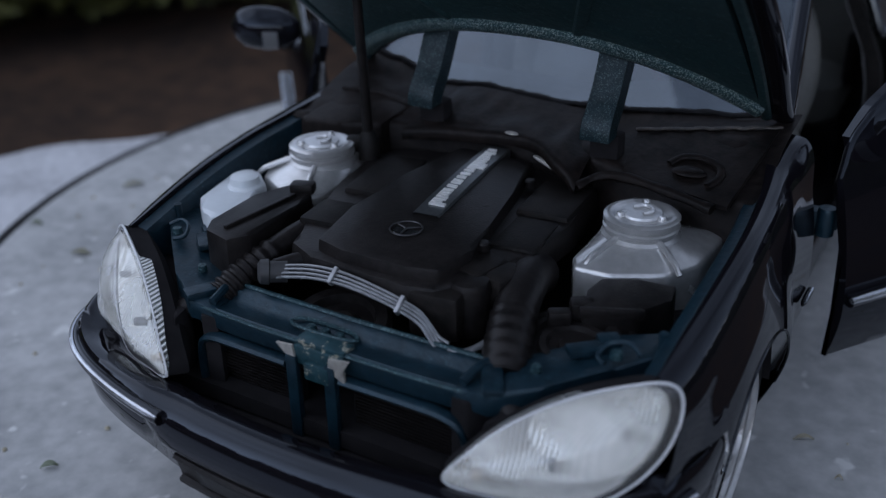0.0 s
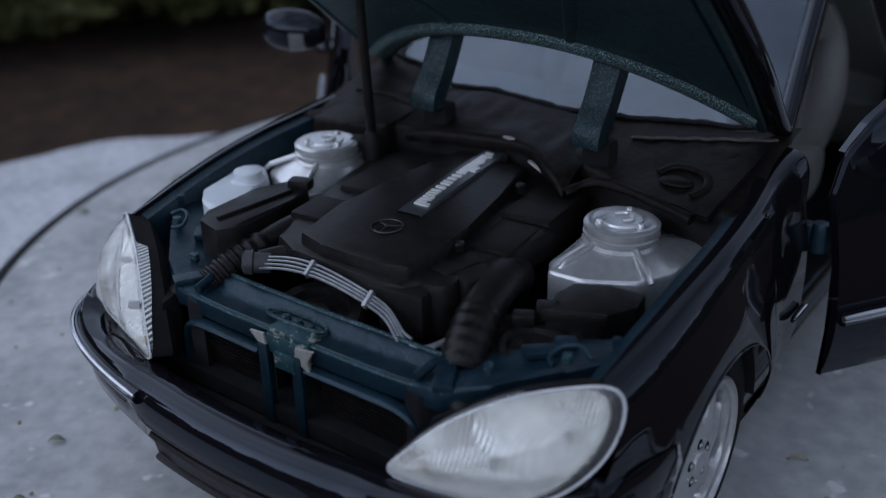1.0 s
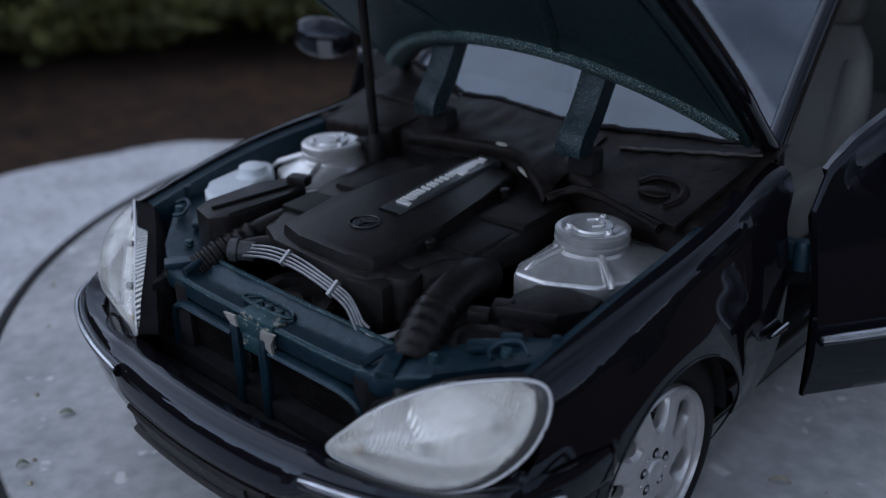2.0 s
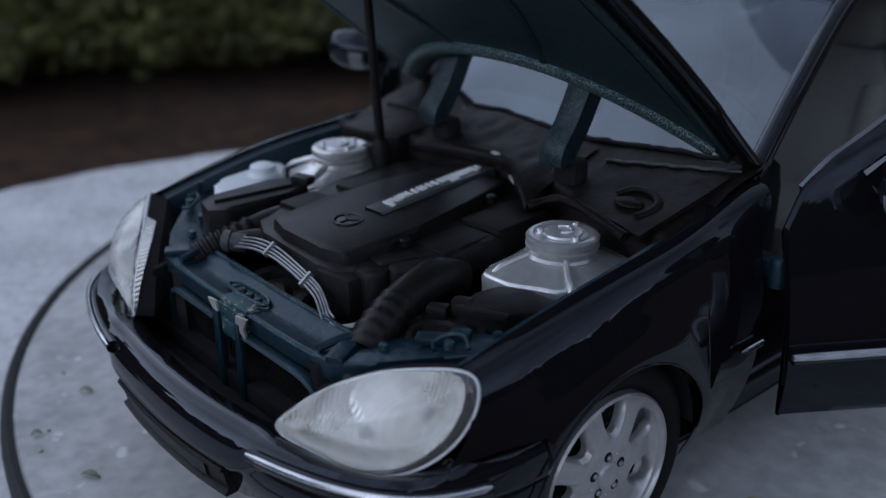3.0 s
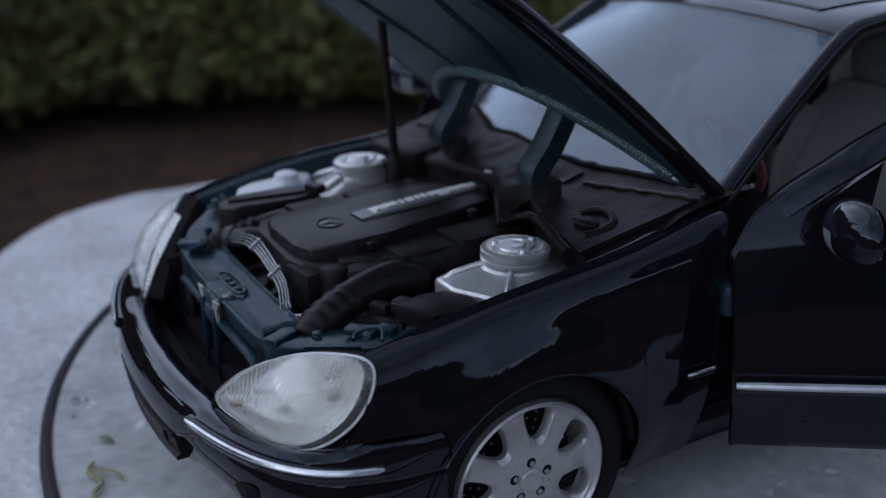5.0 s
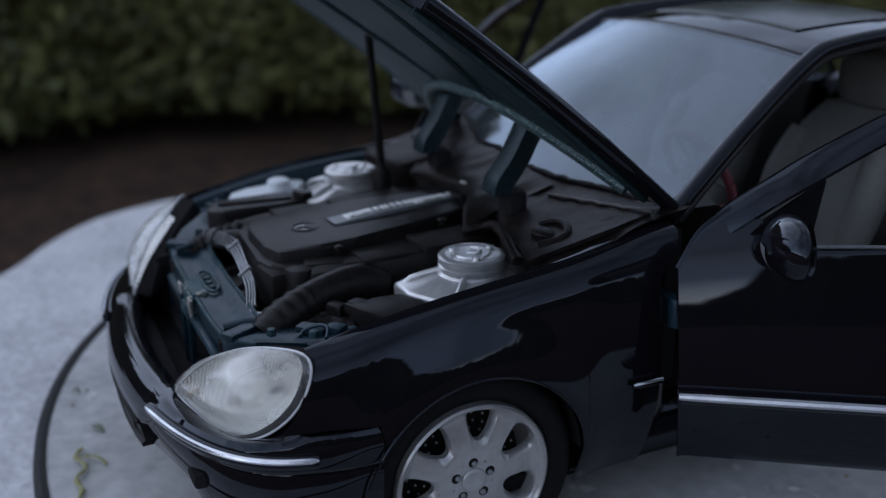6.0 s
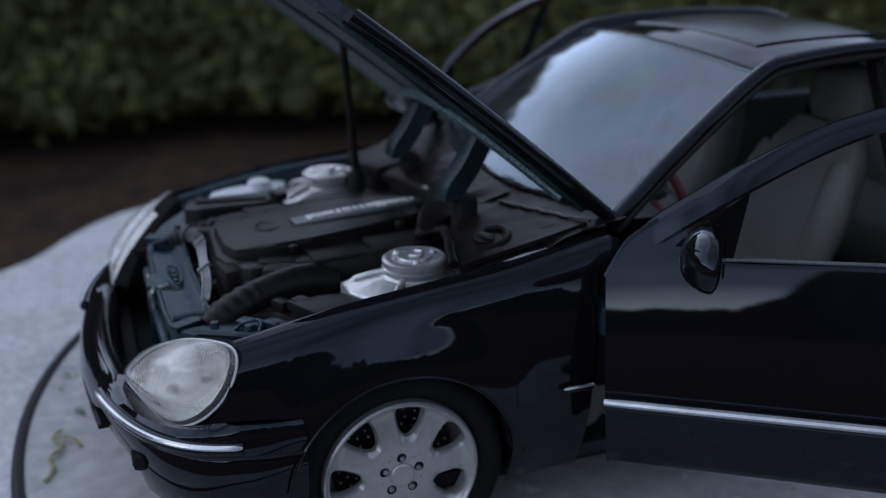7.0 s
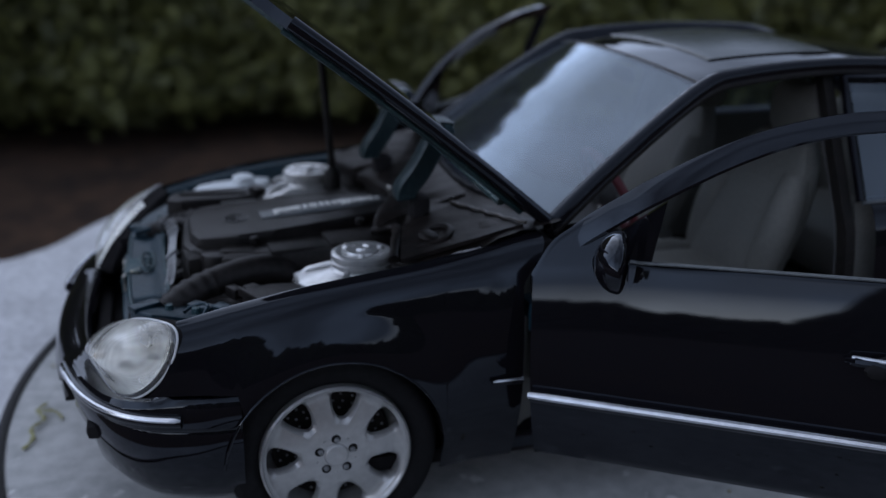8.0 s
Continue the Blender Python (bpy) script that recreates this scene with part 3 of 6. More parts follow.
def front_fender(s):
    """Wing from the headlamp to the door, with its wheel arch, crown and inner lip."""
    b = BM()
    ys = [lerp(-0.46, -ARCH_R, i / 8) for i in range(9)] + [-ARCH_R * math.cos(math.pi * i / 40) for i in range(1, 40)] + [ARCH_R, ARCH_R + 0.004] + [lerp(ARCH_R + 0.02, 0.615, i / 9) for i in range(10)]
    rows = []
    for y in ys:
        zb = 0.612 if y < -0.30 else low_edge(y, 0, 0.215)
        if y < -0.30:
            zb = max(zb, 0.612)
        back = max(0.0, (y - 0.38) / (0.615 - 0.38))
        yt = y + 0.085 * back**2
        zt, xc = curve1(ZT, yt), curve1(XC, yt)
        row = []
        for j in range(31):
            z = lerp(zb, zt, 1 - (1 - j / 30) ** 1.7)
            yy = y
            if y < -ARCH_R:
                edge = curve1([(0.60, -0.572), (0.625, -0.545), (0.66, -0.515), (0.70, -0.492), (0.74, -0.478), (0.79, -0.468), (0.82, -0.462)], z)
                yy = lerp(-ARCH_R, edge, (y + ARCH_R) / (-0.46 + ARCH_R))
            if back:
                k = min(1, max(0, (z - 0.84) / (zt - 0.84)))
                yy = lerp(y, yt, k * k * (3 - 2 * k))
            row.append(Vector((s * (side_x(yy, z) + flare(yy, z) * min(1, (zt - z) / 0.10)), yy, z)))
        gap = curve1([(-0.46, 0.045), (-0.3, 0.058), (0.3, 0.075), (0.615, 0.095)], y)
        row += [Vector((s * (xc - lerp(0.030, gap, f)), yt, zt + h)) for f, h in ((0.25, 0.003), (0.6, 0.006), (0.93, 0.006), (1.0, -0.03))]
        rows.append(row)
    grid(b, rows)
    ob = part("front_fender", b, PAINT, car, smooth=60)
    b = BM()
    arc = [(s * (side_x(ARCH_R * -math.cos(a), HUB_Z + ARCH_R * math.sin(a)) + 0.015), -ARCH_R * math.cos(a), HUB_Z + ARCH_R * math.sin(a)) for a in (math.pi * (0.02 + 0.96 * i / 36) for i in range(37))]
    tube(b, arc, 0.0035, 8)
    part("arch_lip", b, PAINT, ob)
    b = BM()
    rows = []
    for i in range(31):
        a = math.pi * (0.02 + 0.96 * i / 30)
        r = ARCH_R + 0.004
        rows.append([Vector((s * x, -r * math.cos(a), HUB_Z + r * math.sin(a))) for x in (0.895, 0.8, 0.62)] + [Vector((s * 0.62, -0.05 * math.cos(a), HUB_Z + 0.05 * math.sin(a)))])
    grid(b, rows)
    part("wheel_housing", b, DARK, car, smooth=0)
    b = BM()
    rows = []
    for i in range(24):
        y = lerp(-0.44, 0.66, i / 23)
        xc = curve1(XC, y) - curve1([(-0.46, 0.045), (-0.3, 0.058), (0.3, 0.075), (0.615, 0.095)], y)
        zt = curve1(ZT, y)
        rows.append([Vector((s * (xc - 0.002), y, zt - 0.008)), Vector((s * (xc - 0.010), y, zt - 0.014)), Vector((s * (xc - 0.034), y, zt - 0.016)), Vector((s * (xc - 0.040), y, zt - 0.03)), Vector((s * (xc - 0.045), y, 0.5))])
    grid(b, rows)
    part("inner_wing", b, TEAL, car, "dark teal inner wing rail", smooth=50)
    # chrome-ended side moulding between arch and door
    b = BM()
    tube(b, [(s * (side_x(y, 0.545) + 0.006), y, 0.545) for y in (0.505, 0.53, 0.58, 0.61)], [0.005, 0.010, 0.011, 0.011], 10)
    part("side_moulding", b, PAINT, ob)
    b = BM()
    tube(b, [(s * (side_x(y, 0.55) + 0.012), y, 0.553) for y in (0.505, 0.515, 0.55, 0.61)], [0.002, 0.005, 0.005, 0.005], 8)
    part("chrome_trim", b, CHROME, ob, "thin chrome insert")


front_fender(1)
front_fender(-1)

# front bumper
PLAN = spline([(0.93, -0.292, 0), (0.925, -0.38, 0), (0.908, -0.46, 0), (0.872, -0.56, 0), (0.815, -0.64, 0), (0.725, -0.71, 0), (0.59, -0.772, 0), (0.41, -0.822, 0), (0.2, -0.855, 0), (0, -0.866, 0),
               (-0.2, -0.860, 0), (-0.41, -0.838, 0), (-0.59, -0.800, 0), (-0.74, -0.748, 0), (-0.845, -0.682, 0), (-0.91, -0.595, 0), (-0.938, -0.490, 0), (-0.945, -0.39, 0), (-0.94, -0.292, 0)], 97)


def plan_frame(i):
    d = (PLAN[min(96, i + 1)] - PLAN[max(0, i - 1)]).normalized()
    return PLAN[i], Vector((-d.y, d.x, 0)) * -1


def bumper_point(i, o, z):
    p, n = plan_frame(i)
    if n.y > 0 and abs(p.x) < 0.5 or n.x * p.x < 0:
        n = -n
    # the lower middle is set back above the intake
    o -= 0.085 * min(1, max(0, ((0.62 if p.x > 0 else 0.88) - abs(p.x)) / 0.25)) * min(1, max(0, (0.355 - z) / 0.05))
    return Vector((p.x + n.x * o, p.y + n.y * o, z))


LAMP_EDGE = [(0.425, -0.742, 0.578), (0.475, -0.705, 0.655), (0.55, -0.648, 0.722), (0.655, -0.575, 0.778), (0.76, -0.51, 0.807), (0.83, -0.468, 0.812), (0.862, -0.458, 0.785), (0.868, -0.475, 0.725),
             (0.850, -0.512, 0.655), (0.805, -0.562, 0.592), (0.74, -0.612, 0.548), (0.65, -0.660, 0.528), (0.54, -0.700, 0.545)]
LAMP_RING = spline(LAMP_EDGE, 64, True)
# (set-back, height) down the middle of the bumper, and at its ends with the groove under the strip
NOSE = [(-0.115, 0.505), (-0.113, 0.548), (-0.085, 0.567), (-0.055, 0.572), (-0.030, 0.567), (-0.012, 0.556), (0.000, 0.541), (0.009, 0.521), (0.015, 0.498), (0.018, 0.474), (0.014, 0.458), (0.0, 0.448), (-0.026, 0.36), (-0.050, 0.29), (-0.080, 0.235), (-0.11, 0.205), (-0.17, 0.198)]
b = BM()
rows = []
for i in range(97):
    p = PLAN[i]
    k = min(1, max(0, (p.y + 0.72) / 0.25))
    zt = lerp(0.572, 0.606, k)
    inn = lerp(-0.115, -0.012, k)
    ends = [(inn, zt - lerp(0.07, 0.01, k)), (inn, zt - lerp(0.018, 0.0, k)), (inn * 0.7, zt - 0.001), (inn * 0.5, zt), (inn * 0.3, zt), (min(-0.010, inn * 0.12), zt - 0.002), (-0.001, zt - 0.018), (0.003, 0.562), (0.003, 0.513), (0.0, 0.50), (-0.008, 0.493), (-0.003, 0.48), (-0.012, 0.40), (-0.040, 0.29), (-0.080, 0.235), (-0.11, 0.205), (-0.17, 0.198)]
    side_f = min(1, max(0, (abs(p.x) - 0.34) / 0.10))
    row = [bumper_point(i, lerp(n0, e0, side_f), lerp(n1, e1, side_f)) for (n0, n1), (e0, e1) in zip(NOSE, ends)]
    # beside each headlamp the top shelf reaches in under the lens
    if 0.40 < abs(p.x) < 0.90 and p.y < -0.47:
        along = 8.0 + 4.9 * min(1, max(0, (-0.47 - p.y) / 0.345)) ** 0.85
        q = LAMP_RING[int(along * 64 / 13)].lerp(LAMP_RING[(int(along * 64 / 13) + 1) % 64], along * 64 / 13 % 1)
        tuck = Vector((math.copysign(q.x, p.x) * 0.985, q.y + 0.006, q.z - 0.014))
        blend = min(1, (abs(p.x) - 0.40) / 0.05, (-0.47 - p.y) / 0.03)
        rim = row[5]
        goal = [tuck + Vector((0, 0, -0.05)), tuck] + [tuck.lerp(rim, f) + Vector((0, 0, 0.010 * math.sin(math.pi * f))) for f in (0.33, 0.6, 0.82)]
        for j in range(5):
            row[j] = row[j].lerp(goal[j], blend)
    rows.append(row)
grid(b, rows)
bumper = part("front_bumper", b, PAINT, car, smooth=50)
for s in (1, -1):
    ids = [i for i in range(97) if (PLAN[i].x * s > (0.40 if s > 0 else 0.33) and PLAN[i].y < -0.455)]
    b = BM()
    tube(b, [bumper_point(i, 0.004, 0.538) for i in ids], 0.021, 10, 1.0)
    part("rub_strip", b, PAINT, bumper, "glossy black bumper strip")
    b = BM()
    tube(b, [bumper_point(i, 0.019, 0.548) for i in ids], [0.004] + [0.0085] * (len(ids) - 2) + [0.004], 8)
    part("chrome_trim", b, CHROME, bumper, "thin chrome insert")
# plate holder: a framed recess under the nose, with a worn blank plate
HELD = [i for i in range(97) if abs(PLAN[i].x) < 0.325]
b = BM()
grid(b, [[bumper_point(i, o, z) for o, z in ((-0.02, 0.452), (0.012, 0.449), (0.018, 0.440), (0.008, 0.434), (-0.004, 0.374), (0.008, 0.368), (0.006, 0.356), (-0.05, 0.352))] for i in HELD], cap=True)
holder = part("plate_holder", b, PLASTIC, bumper, "plain black number plate holder")
b = BM()
grid(b, [[bumper_point(i, o, z) for o, z in ((0.007, 0.430), (0.012, 0.427), (0.004, 0.384), (-0.002, 0.380))] for i in HELD[2:-2]])
part("blank_plate", b, BARE_DARK, holder, "dark blank number plate with worn paint")
b = BM()
rows = [[bumper_point(i, o, z) for o, z in ((-0.030, 0.335), (-0.028, 0.33), (-0.054, 0.25), (-0.062, 0.245))] for i in range(39, 64)]
grid(b, rows)
part("lower_grille", b, PLASTIC_DULL, bumper, "dull black lower air intake")
for z in (0.26, 0.28, 0.30, 0.32):
    b = BM()
    tube(b, [bumper_point(i, -0.026 - (0.335 - z) * 0.33, z) for i in range(40, 63)], 0.004, 6)
    part("slat", b, PLASTIC, bumper)


# headlamps
def headlamp(s):
    ring = LAMP_RING
    c = Vector((0.665, -0.60, 0.665))
    nrm = Vector((0.52, -0.83, 0.22)).normalized()
    c_in = c + Vector((-0.016, -0.010, 0.002))

    def lens_at(p, f, cc, sc=1.0):
        """A point of the bulged lens: p on the rim, drawn in by f about cc."""
        q = cc + (p - c) * sc * f if cc is not c else c + (p - c) * f
        g = f * sc
        return q + nrm * 0.098 * (1 - g**2.6) * min(1, max(0.3, (q.z - 0.53) / 0.11))
    flip = lambda q: Vector((s * q.x, q.y, q.z))
    b = BM()
    vs = grid(b, [[flip(lens_at(p, 1 - i / 9, c_in, 0.95)) for p in ring] for i in range(9)], close_v=True)
    b.faces.new(vs[-1])
    lamp = part("headlight", b, LENS, car, "cloudy clear headlamp lens", smooth=70)
    lamp.visible_shadow = False
    b = BM()
    grid(b, [[flip(lens_at(p, 1.0, c)) for p in ring], [flip(lens_at(p, 1.0, c).lerp(lens_at(p, 1.0, c_in, 0.95), 0.5) + nrm * 0.006) for p in ring], [flip(lens_at(p, 1.0, c_in, 0.95)) for p in ring]], close_v=True)
    lip = part("lens_lip", b, LENSLIP, lamp, "clear outer edge of the lens", smooth=70)
    lip.visible_shadow = False
    b = BM()
    rows = []
    for f, d in ((0.942, 0.0), (0.925, -0.018), (0.82, -0.024), (0.62, -0.029), (0.4, -0.032), (0.12, -0.033)):
        lean = 0.16 if f < 0.94 else 0.0          # the bowl looks a little upward
        rows.append([flip(c_in + (p - c) * f + nrm * (d - lean * f * (p.z - c.z))) for p in ring])
    vs = grid(b, rows, close_v=True)
    b.faces.new(vs[-1])
    part("reflector", b, REFLECTOR, lamp, "bright silver reflector bowl", smooth=40)
    b = BM()
    tube(b, [Vector((s * p.x, p.y, p.z)) + Vector((s * nrm.x, nrm.y, nrm.z)) * 0.002 for p in ring] + [Vector((s * ring[0].x, ring[0].y, ring[0].z))], 0.0038, 6, cap=False)
    part("lens_rim", b, LENSRIM, lamp, "pale lens edge")
    sn = Vector((s * nrm.x, nrm.y, nrm.z))
    for u, v, r, mt, nm in ((-0.035, -0.045, 0.013, LENSDOT, "lamp_cap"), (0.125, 0.03, 0.010, LENSDOT, "lamp_cap"), (-0.205, -0.068, 0.011, AMBER, "indicator_cap")):
        e1 = Vector((0.83 * s, 0.55, 0)).normalized()
        q = Vector((s * c.x, c.y, c.z)) + e1 * u + Vector((0, 0, 1)) * v
        b = BM()
        lathe(b, [(0.001, 0.020), (r * 0.8, 0.018), (r, 0.010), (r, -0.012)], q + sn * (0.004 if u > -0.1 else -0.008), sn, 20)
        part(nm, b, mt, lamp)
    # shallow dished rings within the reflector
    for u, v, r in ((-0.02, 0.03, 0.070), (0.09, 0.025, 0.055), (-0.13, -0.035, 0.045)):
        e1 = Vector((0.83 * s, 0.55, 0)).normalized()
        q = Vector((s * c.x, c.y, c.z)) + e1 * u + Vector((0, 0, 1)) * v - sn * 0.040
        b = BM()
        lathe(b, [(r, -0.006), (r * 0.97, 0.0), (r * 0.92, -0.002), (r * 0.7, -0.007), (r * 0.35, -0.010), (0.002, -0.011)], q + sn * 0.010, (sn + Vector((0, 0, 0.12))).normalized(), 32)
        part("lamp_bowl", b, REFLECTOR, lamp)
    # row of short flutes along the lower edge
    for k in range(40 if s < 0 else 0):
        u = lerp(9.9, 12.75, k / 39) * 64 / 13
        p = ring[int(u)].lerp(ring[(int(u) + 1) % 64], u % 1)
        ends = [flip(lens_at(p, f, c_in, 0.95) + nrm * 0.002) for f in (0.975, 0.88)]
        b = BM()
        tube(b, ends, 0.0028, 5)
        part("flute", b, FLUTE, lamp, smooth=0)
    # dark housing behind
    b = BM()
    rows = [[Vector((s * q.x, q.y, q.z)) for q in (c + (p - c) * f + nrm * d for p in ring)] for f, d in ((0.995, -0.004), (0.98, -0.06), (0.7, -0.09), (0.1, -0.095))]
    vs = grid(b, rows, close_v=True)
    b.faces.new(vs[-1])
    part("lamp_case", b, DARK, lamp, "black lamp case")
    b = BM()
    prism(b, [(s * x, y) for x, y in ((0.47, -0.65), (0.56, -0.57), (0.66, -0.495), (0.77, -0.42), (0.775, -0.36), (0.62, -0.43), (0.49, -0.57))], 0.50, 0.69, 0.01)
    part("lamp_housing", b, DARK, lamp, "black lamp housing")
    b = BM()
    lathe(b, [(0.001, 0.05), (0.03, 0.05), (0.034, 0.0), (0.034, -0.03)], (s * 0.52, -0.57, 0.66), (-s * 0.6, 0.3, 0.5), 18)
    part("bulb_cover", b, PLASTIC, lamp)


headlamp(1)
headlamp(-1)

# engine bay shell
b = BM()
box(b, (0, 0.0, 0.47), (1.5, 1.25, 0.05))
part("bay_floor", b, DARK, car)
b = BM()
box(b, (0, 0.72, 0.72), (1.62, 0.05, 0.5))
part("firewall", b, DARK, car)
b = BM()
box(b, (0, -0.66, 0.41), (1.35, 0.20, 0.05), 0.02)
box(b, (0, -0.715, 0.44), (0.9, 0.05, 0.10), 0.02)
part("bumper_carrier", b, DARK, car, "black carrier behind the bumper")

# slam panel in dark teal
b = BM()
rows = []
NP = 41
for i in range(NP):
    x = lerp(-0.43, 0.41, i / (NP - 1))
    e = abs(i / (NP - 1) * 2 - 1)
    yf, yb = -0.607 + 0.012 * e**4, -0.462 - 0.01 * (1 - e)
    rows.append([Vector((x, y, z)) for y, z in ((yf + 0.012, 0.655), (yf, 0.668), (yf, 0.712), (yf + 0.012, 0.722), (yf + 0.03, 0.718), (yf + 0.06, 0.712), (yb - 0.05, 0.715), (yb - 0.035, 0.730), (yb - 0.008, 0.734), (yb, 0.726), (yb, 0.66))])
grid(b, rows)
slam = part("slam_panel", b, TEAL, car, "dark teal painted upper crossmember", smooth=50)
b = BM()
tube(b, [(lerp(-0.42, 0.40, i / 20), -0.470 - 0.008 * (1 - abs(i / 10 - 1)), 0.735) for i in range(21)], 0.007, 6)
part("rolled_edge", b, TEAL_WORN, slam, "rubbed paint along the edge")
b = BM()
tube(b, [(lerp(-0.42, 0.40, i / 20), -0.605 + 0.012 * abs(i / 10 - 1)**4, 0.717) for i in range(21)], 0.006, 6)
part("rolled_edge", b, TEAL_WORN, slam, "rubbed paint along the edge")
for s in (1, -1):
    b = BM()
    prism(b, [(s * x, y) for x, y in ((0.36, -0.60), (0.40, -0.45), (0.50, -0.39), (0.62, -0.26), (0.765, -0.22), (0.795, -0.32), (0.69, -0.42), (0.57, -0.53), (0.46, -0.60))], 0.67, 0.722, 0.012, lift=lambda x, y: 0.07 * max(0, (abs(x) - 0.42)) / 0.35)
    brace = part("side_brace", b, TEAL, car, "dark teal headlamp brace")
    b = BM()
    tube(b, [(s * x, y, z) for x, y, z in ((0.385, -0.585, 0.735), (0.395, -0.52, 0.745), (0.41, -0.475, 0.745), (0.44, -0.455, 0.74))], 0.012, 8)
    part("bent_tab", b, TEAL, brace)
    b = BM()
    box(b, (s * 0.44, -0.54, 0.738), (0.05, 0.13, 0.02), 0.006, s * 30)
    box(b, (s * 0.60, -0.375, 0.775), (0.09, 0.045, 0.02), 0.006, s * 42)
    part("pressed_rib", b, TEAL, brace)
    b = BM()
    box(b, (s * 0.635, -0.315, 0.775), (0.055, 0.045, 0.03), 0.008, s * 38)
    lathe(b, [(0.001, 0.06), (0.012, 0.058), (0.012, 0)], (s * 0.765, -0.308, 0.775), (0, 0, 1), 12)
    part("bonnet_stop", b, TEAL, brace)
    b = BM()
    tube(b, spline([(s * 0.735, -0.375, 0.80), (s * 0.70, -0.36, 0.815), (s * 0.66, -0.375, 0.81), (s * 0.645, -0.41, 0.795), (s * 0.67, -0.43, 0.79)], 20), 0.006, 8)
    part("wire_loop", b, TEAL, brace)
    b = BM()
    lathe(b, [(0.001, 0.02), (0.013, 0.018), (0.016, 0.0)], (s * 0.685, -0.395, 0.79), (0, 0, 1), 12)
    lathe(b, [(0.001, 0.02), (0.012, 0.018), (0.014, 0.0)], (s * 0.52, -0.475, 0.745), (0, 0, 1), 12)
    part("brace_bolt", b, TEAL_WORN, brace)
    b = BM()
    prism(b, [(s * x, y) for x, y in ((0.36, -0.60), (0.41, -0.61), (0.46, -0.55), (0.40, -0.52))], 0.42, 0.70, 0.008)
    part("support_leg", b, DARK, brace)
# latch and its two straps
b = BM()
box(b, (-0.008, -0.613, 0.688), (0.15, 0.02, 0.055), 0.006)
box(b, (-0.008, -0.590, 0.722), (0.15, 0.05, 0.014), 0.004)
latch = part("bonnet_latch", b, LATCH_WORN, slam, "latch with chipped paint showing pale metal")
b = BM()
box(b, (-0.008, -0.627, 0.655), (0.075, 0.018, 0.05), 0.006)
part("catch", b, LATCH_WORN, slam)
for pts in (((0.030, 0.71), (0.092, 0.718), (0.072, 0.685), (0.077, 0.65), (0.042, 0.665), (0.018, 0.648), (0.026, 0.68)), ((-0.135, 0.71), (-0.085, 0.715), (-0.075, 0.675), (-0.09, 0.645), (-0.10, 0.68))):
    b = BM()
    f1 = [b.verts.new((x, -0.629, z)) for x, z in pts]
    f2 = [b.verts.new((x, -0.621, z)) for x, z in pts]
    b.faces.new(f1), b.faces.new(f2[::-1])
    for i in range(len(pts)):
        j = (i + 1) % len(pts)
        b.faces.new((f1[i], f1[j], f2[j], f2[i]))
    part("torn_flap", b, BARE, slam, "pale torn metal flap", smooth=0)
for x in (-0.09, 0.03):
    b = BM()
    box(b, (x, -0.622, 0.56), (0.035, 0.022, 0.25), 0.006)
    part("strap", b, TEAL, slam)
b = BM()
tube(b, spline([(-0.15, -0.538, 0.723), (-0.115, -0.56, 0.726), (0.015, -0.56, 0.726), (0.055, -0.538, 0.723), (0.015, -0.518, 0.726), (-0.115, -0.518, 0.726)], 30, True), 0.006, 6)
part("pressed_ring", b, TEAL_WORN, slam)
for x in (-0.09, -0.045, 0.0):
    b = BM()
    lathe(b, [(0.001, 0.006), (0.011, 0.005), (0.014, -0.004)], (x, -0.538, 0.720), (0, 0, 1), 12)
    part("rivet", b, TEAL_WORN, slam)
# pressed teal frame round the radiator openings
for s, x0, x1 in ((1, 0.055, 0.405), (-1, 0.115, 0.430)):
    b = BM()
    tube(b, spline([(s * x0, -0.612, 0.648), (s * lerp(x0, x1, 0.55), -0.612, 0.650), (s * (x1 - 0.06), -0.608, 0.644), (s * (x1 - 0.015), -0.602, 0.618), (s * x1, -0.598, 0.57), (s * x1, -0.598, 0.50), (s * (x1 - 0.01), -0.60, 0.44)], 40), 0.020, 8, 0.6)
    part("opening_frame", b, TEAL, slam, "dark teal frame of the radiator opening")
# radiators behind the openings
for x0, x1 in ((-0.42, -0.115), (0.055, 0.40)):
    b = BM()
    box(b, ((x0 + x1) / 2, -0.555, 0.55), (x1 - x0, 0.03, 0.27), 0.004)
    rad = part("radiator", b, DARK, car, "black radiator core")
    for k in range(24):
        b = BM()
        box(b, ((x0 + x1) / 2, -0.573, 0.43 + 0.0103 * k), (x1 - x0 - 0.02, 0.008, 0.004))
        part("fin", b, PLASTIC, rad, smooth=0)

# ---- engine bay ----
# engine cover
b = BM()
cover = [(-0.33, -0.26), (-0.30, -0.36), (-0.20, -0.405), (0.12, -0.42), (0.20, -0.40), (0.26, -0.30), (0.345, -0.12), (0.36, 0.10), (0.33, 0.37), (0.10, 0.41), (-0.20, 0.41), (-0.40, 0.38), (-0.455, 0.26), (-0.42, 0.05)]
prism(b, cover, 0.765, 0.838, 0.018, 0.03, lambda x, y: 0.03 * (y + 0.3))
engine = part("engine_cover", b, PLASTIC, car, "black plastic engine cover")
b = BM()
prism(b, [(-0.20, -0.36), (-0.10, -0.385), (0.10, -0.385), (0.19, -0.36), (0.215, -0.22), (0.19, -0.08), (0.155, 0.12), (0.11, 0.36), (-0.16, 0.37), (-0.21, 0.10), (-0.235, -0.15)], 0.80, 0.875, 0.016, 0.02, lambda x, y: 0.045 * (y + 0.3))
part("raised_centre", b, PLASTIC, engine)
